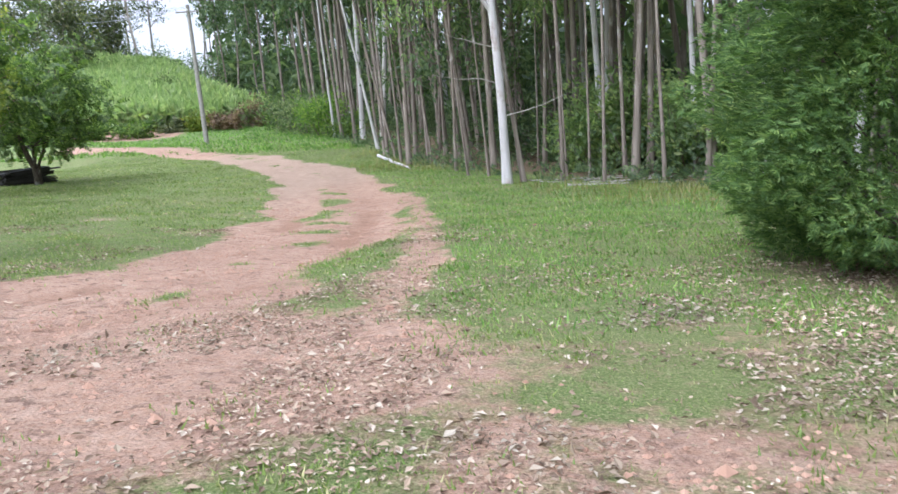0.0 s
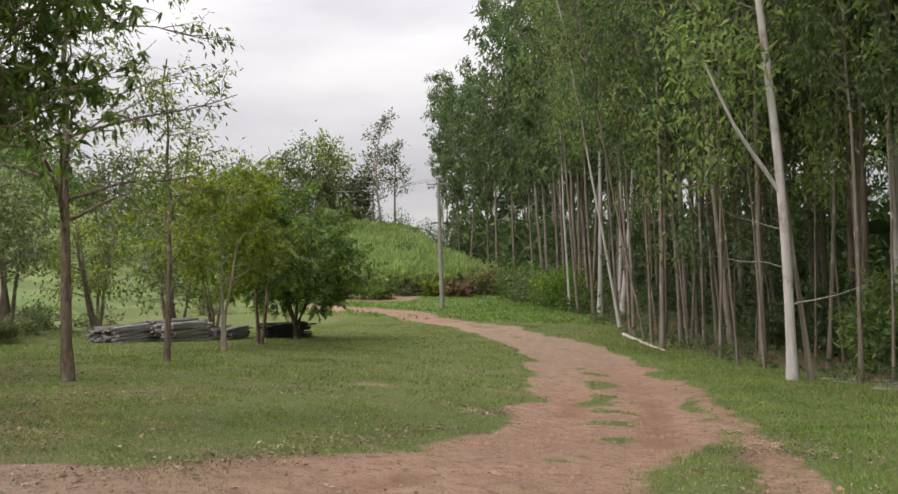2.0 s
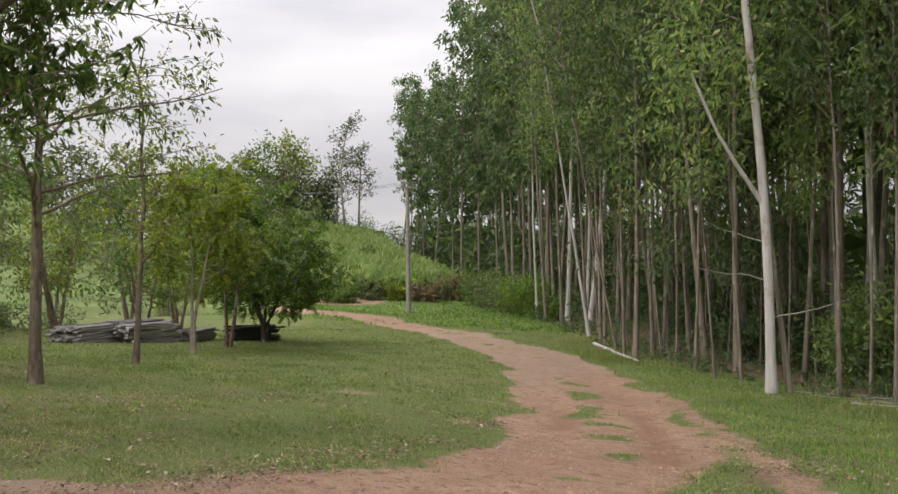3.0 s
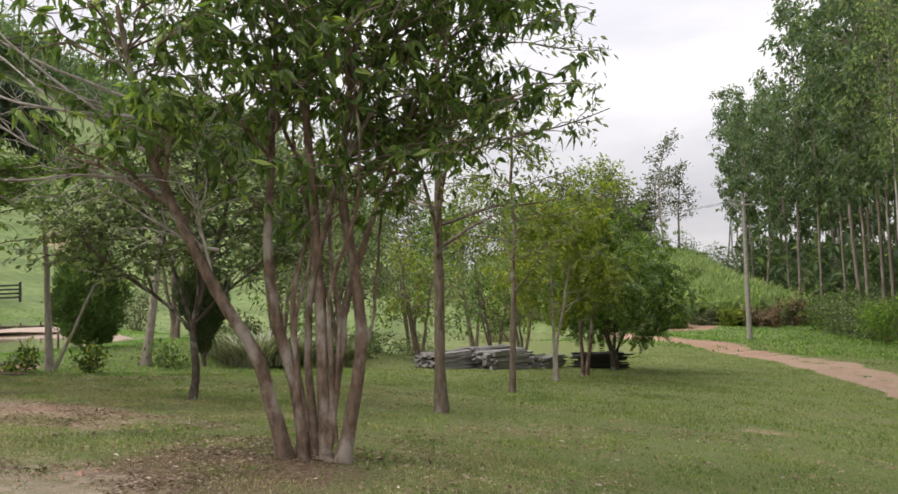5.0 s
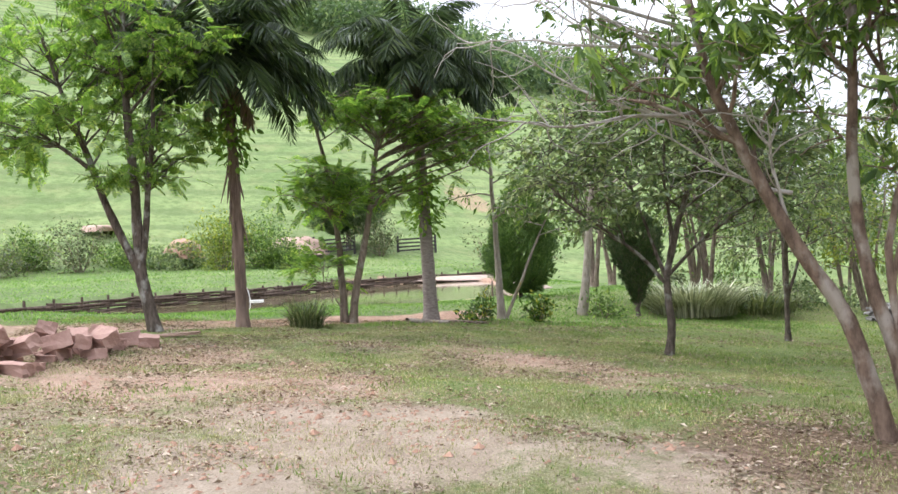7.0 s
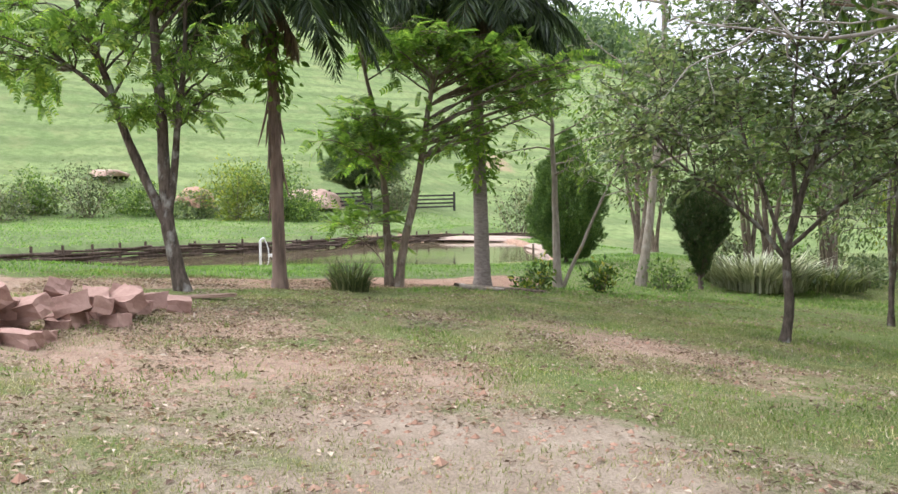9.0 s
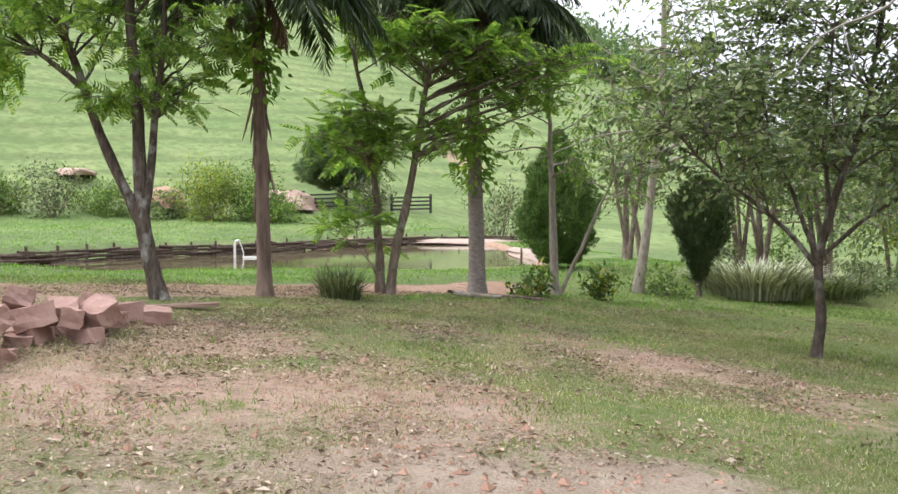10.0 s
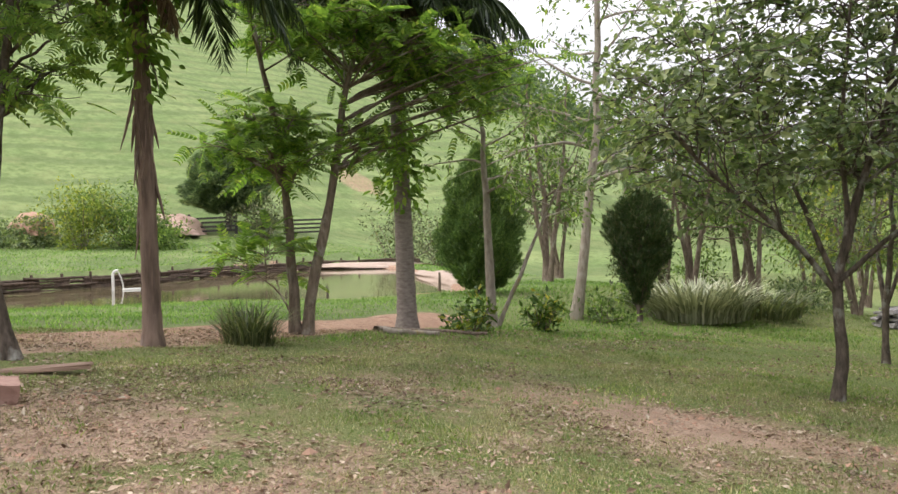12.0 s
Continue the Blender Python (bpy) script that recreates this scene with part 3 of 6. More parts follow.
build_ground()
for outline, level, words in ((POND, POND_Z, "still muddy brown pond with grassy banks"), (POND2, POND2_Z, "small brown pond behind the lawn trees")):
    flat = np.array([(x, y, level) for x, y in outline])
    mid = flat.mean(0)
    big = mid + (flat - mid) * [1.06, 1.06, 1]
    rim = [(k, (k + 1) % len(big), len(big)) for k in range(len(big))]
    tagged(new("pond_water", mesh_np("pond_water", np.vstack([big, mid]), rim, M_WATER)), words, "pond", kind="structure")

# ---- trees ----


def tree(name, x, y, label, stems, limb, sub, leaf, mats, category="tree", group="", seed=0, turn=0.0, bare=(), twigs=True, fork=0.0, bow=0.025, wave=0.008):
    """A tree: an empty with a trunk for each stem, its limbs, twigs and a crown of leaves.
    stems: (dx, dy, top dx, top dy, height, base radius). limb: (count per stem, from share, length, climb, lift).
    sub: (count per limb, length, lift). leaf: (template, count per twig, size, spread, droop)."""
    rng = np.random.default_rng(seed + 7)
    root = thing(name, x, y, gz(x, y) - 0.04, label, category, group, turn)
    fine, pts_l, way_l = Tubes(), [], []
    n_limb, start, l_len, climb, l_lift = limb
    n_sub, s_len, s_lift = sub
    for s, (bx, by, tx, ty, h, r0) in enumerate(stems):
        steps = 12
        u = np.linspace(0, 1, steps + 1)
        bend = rng.normal(size=2) * bow * h
        w = np.clip((u - fork) / (1 - fork), 0, 1)
        pts = np.stack([bx + (tx - bx) * w + bend[0] * np.sin(np.pi * w) + wave * h * rng.normal(size=steps + 1) * w,
                        by + (ty - by) * w + bend[1] * np.sin(np.pi * w) + wave * h * rng.normal(size=steps + 1) * w, h * u], 1)
        rad = r0 * (1 - 0.78 * u) * (1 + 0.3 * np.exp(-u * h / 0.12))
        trunk = Tubes()
        trunk.add(pts, rad, 10, 0.05, rng)
        part("trunk", trunk.mesh("trunk", mats[0]), root)
        for k in range(n_limb):
            at = start + (0.98 - start) * (k + rng.uniform(0, 0.8)) / n_limb
            p = np.array([np.interp(at, u, pts[:, c]) for c in range(3)])
            a = 2.4 * k + s * 1.9 + rng.normal() * 0.4
            c = climb + rng.normal() * 0.15
            ln = l_len * rng.uniform(0.7, 1.15) * (1.15 - 0.5 * (at - start) / (1 - start))
            d = np.array([math.cos(a) * math.cos(c), math.sin(a) * math.cos(c), math.sin(c)])
            lp, _ = strand(rng, p, d, ln, 7, 0.13, l_lift)
            lr = max(0.008, 0.5 * np.interp(at, u, rad)) * np.linspace(1, 0.25, len(lp))
            one = Tubes()
            one.add(lp, lr, 6)
            part("limb", one.mesh("limb", mats[0]), root)
            for j in range(n_sub):
                q = rng.uniform(0.25, 1.0)
                p2 = np.array([np.interp(q, np.linspace(0, 1, len(lp)), lp[:, c2]) for c2 in range(3)])
                d2 = unit(unit(lp[-1] - lp[0]) + rng.normal(size=3) * 0.7)
                sp, dd = strand(rng, p2, d2, s_len * rng.uniform(0.6, 1.2), 5, 0.2, s_lift)
                if twigs:
                    fine.add(sp, np.linspace(0.007, 0.0025, len(sp)) * (1 + 3 * r0), 4)
                count = leaf[1]
                share = rng.uniform(0.15, 1.0, count)
                base = np.stack([np.interp(share, np.linspace(0, 1, len(sp)), sp[:, c2]) for c2 in range(3)], 1)
                pts_l.append(base + rng.normal(size=(count, 3)) * leaf[3])
                way_l.append(unit(dd + rng.normal(size=(count, 3)) * 0.8) + np.array([0, 0, -leaf[4]]))
    for (px, py, pz, dx, dy, dz, ln) in bare:
        for k in range(2):
            bp, bd = strand(rng, (px, py, pz), (dx + 0.2 * rng.normal(), dy + 0.2 * rng.normal(), dz + 0.2 * rng.normal()), ln * rng.uniform(0.8, 1.25), 9, 0.1, 0.015)
            one = Tubes()
            one.add(bp, np.linspace(0.018, 0.004, len(bp)), 5)
            for j in range(6):
                q = rng.integers(2, len(bp) - 1)
                tp, _ = strand(rng, bp[q], unit(bd + rng.normal(size=3) * 0.6), rng.uniform(0.25, 0.7), 5, 0.25, 0)
                one.add(tp, np.linspace(0.006, 0.002, len(tp)), 4)
            part("bare_branch", one.mesh("bare_branch", M_TWIG_PALE), root, "pale leafless dead branch")
    if twigs and fine.v:
        part("twigwork", fine.mesh("twigwork", mats[0]), root)["kind"] = "stuff"
    if pts_l:
        pts, ways = np.concatenate(pts_l), np.concatenate(way_l)
        sizes = leaf[2] * rng.uniform(0.6, 1.25, len(pts))
        part("crown", leaves_mesh("crown", pts, ways, sizes, leaf[0], mats[1], rng), root)
    return root


def trained_tree(name, x, y, label, face, stems, layers, leaf, mats, seed, category="tree", bare=(), gnarl=0.02):
    """A tree whose stems and leaf layers are set out by hand. face: heading of its broad side, in degrees.
    stems: (base radius, depth of the top, (across, height) pairs). layers: (stem, across, height, half width, half depth, half height, boughs).
    leaf: (template, twigs per bough, leaves per twig, size, droop)."""
    rng = np.random.default_rng(seed)
    root = thing(name, x, y, gz(x, y) - 0.04, label, category, "", face)
    lines, fine, pts_l, way_l = [], Tubes(), [], []
    for r0, deep, knots in stems:
        k = np.array(knots, float)
        h = np.linspace(k[0, 1], k[-1, 1], 22)
        u = np.linspace(0, 1, 22)
        line = np.stack([np.interp(h, k[:, 1], k[:, 0]), deep * u**1.3, h], 1)
        line[1:-1, :2] = (line[:-2, :2] + 2 * line[1:-1, :2] + line[2:, :2]) / 4
        line[:, :2] += np.cumsum(rng.normal(size=(22, 2)), 0) * gnarl * 0.4
        rad = r0 * (1 - 0.72 * u) * (1 + 0.35 * np.exp(-(h - h[0]) / 0.14) * (k[0, 1] < 0.2))
        tb = Tubes()
        tb.add(line, rad, 12, 0.06, rng)
        part("trunk", tb.mesh("trunk", mats[0]), root)
        lines.append((line, rad))
    for stem, ax, az, wa, wd, wh, count in layers:
        line, rad = lines[stem]
        for k in range(count):
            a, q = 2.4 * k + rng.uniform(0, 1), math.sqrt((k + 0.6) / count)
            tip = np.array([ax + wa * q * math.cos(a), line[-1, 1] * 0.5 + wd * q * math.sin(a), az + wh * rng.uniform(-1, 1)])
            at = int(np.argmin(np.abs(line[:, 2] - (tip[2] - 0.25 - 0.35 * np.linalg.norm(tip[:2] - line[-1, :2])))))
            at = min(max(at, 7), 20)
            p = line[at]
            u = np.linspace(0, 1, 8)[:, None]
            mid = (p + tip) / 2 + np.array([0, 0, 0.12 + 0.1 * rng.normal()]) + rng.normal(size=3) * 0.08
            bough = (1 - u) ** 2 * p + 2 * u * (1 - u) * mid + u * u * tip
            bough[1:-1] += rng.normal(size=(6, 3)) * gnarl
            one = Tubes()
            one.add(bough, max(0.01, 0.5 * rad[at]) * np.linspace(1, 0.3, 8), 6)
            part("limb", one.mesh("limb", mats[0]), root)
            reach = float(np.linalg.norm(tip - p))
            for j in range(leaf[1]):
                s = bough[rng.integers(3, 8)] if reach > 0.6 else bough[rng.integers(5, 8)]
                d = unit(unit(tip - p) * 0.7 + rng.normal(size=3) * [0.9, 0.9, 0.3])
                sp, dd = strand(rng, s, d, rng.uniform(0.35, 0.8), 5, 0.16, -0.03)
                fine.add(sp, np.linspace(0.008, 0.003, 6), 4)
                share = rng.uniform(0.2, 1, leaf[2])
                base = np.stack([np.interp(share, np.linspace(0, 1, 6), sp[:, c]) for c in range(3)], 1)
                pts_l.append(base + rng.normal(size=base.shape) * [0.06, 0.06, 0.03])
                way_l.append(unit(dd + rng.normal(size=base.shape) * [0.9, 0.9, 0.35]) + np.array([0, 0, -leaf[4]]))
    for px, py, pz, dx, dy, dz, ln in bare:
        bp, bd = strand(rng, (px, py, pz), (dx, dy, dz), ln, 10, 0.09, 0.01)
        one = Tubes()
        one.add(bp, np.linspace(0.02, 0.004, len(bp)), 5)
        for j in range(11):
            q = rng.integers(2, len(bp) - 1)
            tp, td = strand(rng, bp[q], unit(bd + rng.normal(size=3) * 0.6), rng.uniform(0.3, 0.9), 6, 0.25, 0)
            one.add(tp, np.linspace(0.008, 0.002, len(tp)), 4)
            one.add(strand(rng, tp[3], unit(td + rng.normal(size=3) * 0.7), 0.3, 4, 0.25, 0)[0], np.linspace(0.004, 0.0015, 5), 3)
        part("bare_branch", one.mesh("bare_branch", M_TWIG_PALE), root, "pale leafless dead branch")
    part("twigwork", fine.mesh("twigwork", mats[0]), root)["kind"] = "stuff"
    pts, ways = np.concatenate(pts_l), np.concatenate(way_l)
    part("crown", leaves_mesh("crown", pts, ways, leaf[3] * rng.uniform(0.65, 1.25, len(pts)), leaf[0], mats[1], rng, 0.35 if leaf[4] < 0.3 else 0.8), root)
    return root


def euc_variant(k, tall, r0, pale, leafy, low, tufts=4, n=15, size=0.26):
    """A slender eucalyptus: bare straight stem, sparse limbs and hanging leaf clusters."""
    rng = np.random.default_rng(100 + k)
    root = thing("eucalyptus_tree", 0, 0, 0, "", "tree")
    u = np.linspace(0, 1, 15)
    sway = rng.normal(size=2) * 0.3
    pts = np.stack([sway[0] * np.sin(3 * u) + 0.06 * rng.normal(size=15) * u, sway[1] * np.sin(2.4 * u) + 0.06 * rng.normal(size=15) * u, tall * u], 1)
    rad = r0 * (1 - 0.85 * u) * (1 + 0.4 * np.exp(-u * tall / 0.25))
    tb = Tubes()
    tb.add(pts, rad, 9, 0.03, rng)
    part("trunk", tb.mesh("trunk", M_BARK_WHITE if pale else M_BARK_EUC), root)
    limbs, pl, wl_ = Tubes(), [], []
    for j in range(leafy):
        at = low + (0.99 - low) * (j + rng.uniform(0, 1)) / leafy
        p = np.array([np.interp(at, u, pts[:, c]) for c in range(3)])
        a, c = rng.uniform(0, 6.28), rng.uniform(0.35, 1.0)
        ln = rng.uniform(0.7, 1.5) * (0.9 + 1.6 * math.sin(math.pi * min(1, max(0.05, (at - low) / (1 - low)))))
        lp, ld = strand(rng, p, (math.cos(a) * math.cos(c), math.sin(a) * math.cos(c), math.sin(c)), ln, 5, 0.12, 0.05)
        limbs.add(lp, np.linspace(0.03, 0.008, len(lp)) * (0.6 + r0 * 3), 4)
        for q in range(tufts):
            tip = lp[rng.integers(2, len(lp))] + rng.normal(size=3) * 0.28
            pl.append(tip + rng.normal(size=(n, 3)) * np.array([0.27, 0.27, 0.22]))
            wl_.append(unit(rng.normal(size=(n, 3))) * 0.8 + np.array([0, 0, -0.75]))
    part("branchwork", limbs.mesh("branchwork", M_BARK_EUC), root)["kind"] = "stuff"
    pts, ways = np.concatenate(pl), np.concatenate(wl_)
    part("crown", leaves_mesh("crown", pts, ways, size * rng.uniform(0.65, 1.2, len(pts)), LEAF_T, M_LEAF_EUC if k % 3 and k < 8 else M_LEAF_EUC2, rng), root)
    return root


def conifer(name, x, y, label, h, shape, mat, n, size, seed, category="conifer", lean=0.0, trunk_r=0.07, out=0.55, sprigs_n=26):
    """A dense conifer: trunk and upswept sprays that fill an outline. shape: (share of height, radius) pairs."""
    rng = np.random.default_rng(seed)
    root = thing(name, x, y, gz(x, y) - 0.04, label, category)
    tb = Tubes()
    tb.add(np.stack([0.02 * rng.normal(size=8), 0.02 * rng.normal(size=8), np.linspace(0, h * 0.9, 8)], 1), np.linspace(trunk_r, trunk_r * 0.2, 8), 8, 0.05, rng)
    part("trunk", tb.mesh("trunk", M_BARK_DARK), root)
    s, r = zip(*shape)
    u = rng.uniform(s[0], s[-1], n * 3)
    rr = np.interp(u, s, r)
    u = u[rng.uniform(size=n * 3) < (rr / max(r)) ** 0.8][:n]
    rr = np.interp(u, s, r)
    a = rng.uniform(0, 6.283, len(u))
    lump = 1 + 0.16 * np.sin(a * 3 + u * 14 + seed) + 0.12 * np.sin(a * 7 - u * 23)
    q = rr * lump * np.sqrt(rng.uniform(0.25, 1.0, len(u)))
    pts = np.stack([q * np.cos(a), q * np.sin(a), u * h], 1)
    ways = np.stack([out * np.cos(a), out * np.sin(a), np.full(len(u), 1 - out)], 1) + rng.normal(size=(len(u), 3)) * 0.28
    sprigs = Tubes()
    for _ in range(sprigs_n):
        k = rng.integers(len(pts))
        z0 = max(0.05 * h, pts[k, 2] - 0.25 * h)
        sprigs.add(np.array([(0, 0, z0), pts[k] * [0.5, 0.5, 0] + [0, 0, (z0 + pts[k, 2]) / 2], pts[k]]), [0.018, 0.012, 0.004], 4)
    part("branchwork", sprigs.mesh("branchwork", M_BARK_DARK), root)["kind"] = "stuff"
    part("crown", leaves_mesh("crown", pts, ways, size * rng.uniform(0.6, 1.25, len(pts)), SPRAY_T, mat, rng, 1.2), root)
    return root


def palm(x, y, label, tall, r0, mat, lean, crown, seed, dead=0, skirt=0, climber=()):
    """A feather palm: ringed trunk, arching fronds of hanging leaflets, dead fronds below them."""
    rng = np.random.default_rng(seed)
    root = thing("palm_tree", x, y, gz(x, y) - 0.05, label, "palm")
    u = np.linspace(0, 1, 40)
    pts = np.stack([lean[0] * u**1.4, lean[1] * u**1.4, tall * u], 1)
    rad = r0 * (1 - 0.38 * u) * (1 + 0.45 * np.exp(-u * tall / 0.2)) * (1 + 0.03 * np.where(np.arange(40) % 2, 1, -1))
    tb = Tubes()
    tb.add(pts, rad, 14)
    part("trunk", tb.mesh("trunk", mat), root)
    top = pts[-1]
    if skirt:
        fib = Tubes()
        for k in range(skirt):
            a, z0 = rng.uniform(0, 6.283), rng.uniform(0.35, 1.0) * tall
            rr = np.interp(z0 / tall, u, rad)
            p = np.array([np.interp(z0 / tall, u, pts[:, 0]) + rr * math.cos(a), np.interp(z0 / tall, u, pts[:, 1]) + rr * math.sin(a), z0])
            fib.add(strand(rng, p, (0.1 * math.cos(a), 0.1 * math.sin(a), -1), rng.uniform(0.3, 0.9), 4, 0.06, 0)[0], [0.02, 0.022, 0.02, 0.014, 0.004], 5)
        part("dead_sheath", fib.mesh("dead_sheath", M_PALM_RED), root, "hanging strips of dead leaf base")["kind"] = "stuff"
    if climber:
        lo, hi, n = climber
        a, z0 = rng.uniform(0, 6.283, n), lo + (hi - lo) * rng.beta(1.6, 1.4, n)
        rr = np.interp(z0 / tall, u, rad) + np.abs(rng.normal(size=n)) * 0.16
        pts_c = np.stack([np.interp(z0 / tall, u, pts[:, 0]) + rr * np.cos(a), np.interp(z0 / tall, u, pts[:, 1]) + rr * np.sin(a), z0], 1)
        out = np.stack([np.cos(a), np.sin(a), -0.7 + 0 * a], 1) + rng.normal(size=(n, 3)) * 0.4
        part("climber", leaves_mesh("climber", pts_c, out, rng.uniform(0.09, 0.19, n), BROAD_T, M_LEAF_BRIGHT, rng), root, "leafy creeper growing round the trunk")["kind"] = "stuff"
    for k in range(crown + dead):
        gone = k >= crown
        a = 2.4 * k + rng.normal() * 0.2
        c = rng.uniform(-0.9, -0.3) if gone else rng.uniform(0.25, 1.4)
        ln = rng.uniform(1.0, 1.5) if gone else rng.uniform(2.3, 3.1)
        fp, _ = strand(rng, top + [0, 0, rng.uniform(-0.4, 0.1)], (math.cos(a) * math.cos(c), math.sin(a) * math.cos(c), math.sin(c)), ln, 12, 0.03, -0.17)
        rib = Tubes()
        rib.add(fp, np.linspace(0.022, 0.005, len(fp)), 5)
        frond = part("frond", rib.mesh("frond", M_DEAD_FROND if gone else M_PALM_LEAF), root, "dry brown frond" if gone else "")
        n = 130
        q = np.linspace(0.12, 1, n)
        base = np.stack([np.interp(q, np.linspace(0, 1, len(fp)), fp[:, c2]) for c2 in range(3)], 1)
        d = unit(np.gradient(base, axis=0))
        side = unit(np.cross(d, [0, 0, 1.0])) * np.where(np.arange(n) % 2, 1, -1)[:, None]
        ways = side * 0.75 + d * 0.5 + np.array([0, 0, -0.75 if not gone else -1.5]) + rng.normal(size=(n, 3)) * 0.15
        sz = 0.78 * np.sin(np.pi * (0.15 + 0.8 * q)) * rng.uniform(0.8, 1.1, n) * (0.7 if gone else 1)
        thin = (NARROW_T[0] * [1, 0.38, 1], NARROW_T[1])
        part("blade", leaves_mesh("blade", base, ways, sz, thin, M_DEAD_FROND if gone else M_PALM_LEAF, rng), frond)
    return root


def clump(name, x, y, label, n, h, r, mat, seed, wide=0.05, arch=0.5, category="plant", template=None):
    """A clump of strap leaves that arch out from the ground."""
    rng = np.random.default_rng(seed)
    root = thing(name, x, y, gz(x, y) - 0.02, label, category)
    v, f = [], []
    for k in range(n):
        a, q = rng.uniform(0, 6.283), r * math.sqrt(rng.uniform(0, 1))
        p = np.array([q * math.cos(a), q * math.sin(a), 0])
        out = rng.uniform(0, 6.283) if rng.uniform() < 0.4 else a
        ln, bow = h * rng.uniform(0.6, 1.25), arch * rng.uniform(0.4, 1.3)
        d = np.array([math.cos(out), math.sin(out), 0])
        w = np.array([-math.sin(out), math.cos(out), 0]) * wide * 0.5
        b = len(v)
        for t, ww in ((0, 0.7), (0.35, 1.0), (0.7, 0.8), (1.0, 0.1)):
            c = p + d * bow * ln * t * t + np.array([0, 0, ln * (t - 0.42 * bow * t * t)])
            v += [c - w * ww, c + w * ww]
        for s in range(3):
            f.append((b + 2 * s, b + 2 * s + 1, b + 2 * s + 3, b + 2 * s + 2))
    part("leaves", mesh_np("leaves", v, f, mat), root)
    return root


def shrub(name, x, y, label, r, h, n, size, mat, seed, template=LEAF_T, category="shrub", stems=9, squat=1.0, droop=0.2, group=""):
    """A bush: a fan of stems with leaves gathered in uneven tufts."""
    rng = np.random.default_rng(seed)
    root = thing(name, x, y, gz(x, y) - 0.03, label, category, group)
    st, pts, ways = Tubes(), [], []
    per = max(1, n // (stems * 5))
    for k in range(stems):
        a, c = 2.4 * k + rng.normal() * 0.3, rng.uniform(0.5, 1.45)
        ln = rng.uniform(0.75, 1.08)
        d = np.array([math.cos(a) * math.cos(c) * r * 1.35, math.sin(a) * math.cos(c) * r * 1.35, math.sin(c) * h])
        sp, _ = strand(rng, (0.1 * r * math.cos(a), 0.1 * r * math.sin(a), 0), d, float(np.linalg.norm(d)) * ln, 7, 0.12, 0.04)
        st.add(sp, np.linspace(0.012, 0.004, len(sp)) * (0.6 + h * 0.5), 5)
        for j in range(5):
            c0 = sp[rng.integers(2, len(sp))] + rng.normal(size=3) * 0.16 * r
            pts.append(c0 + rng.normal(size=(per, 3)) * np.array([0.17 * r, 0.17 * r, 0.12 * h * squat]))
            ways.append(unit(rng.normal(size=(per, 3)) + unit(c0) * 0.8) + np.array([0, 0, -droop]))
    part("stemwork", st.mesh("stemwork", M_BARK), root)["kind"] = "stuff"
    pts, ways = np.concatenate(pts), np.concatenate(ways)
    pts[:, 2] = np.maximum(pts[:, 2], 0.04)
    part("crown", leaves_mesh("crown", pts, ways, size * rng.uniform(0.6, 1.25, len(pts)), template, mat, rng), root)
    return root


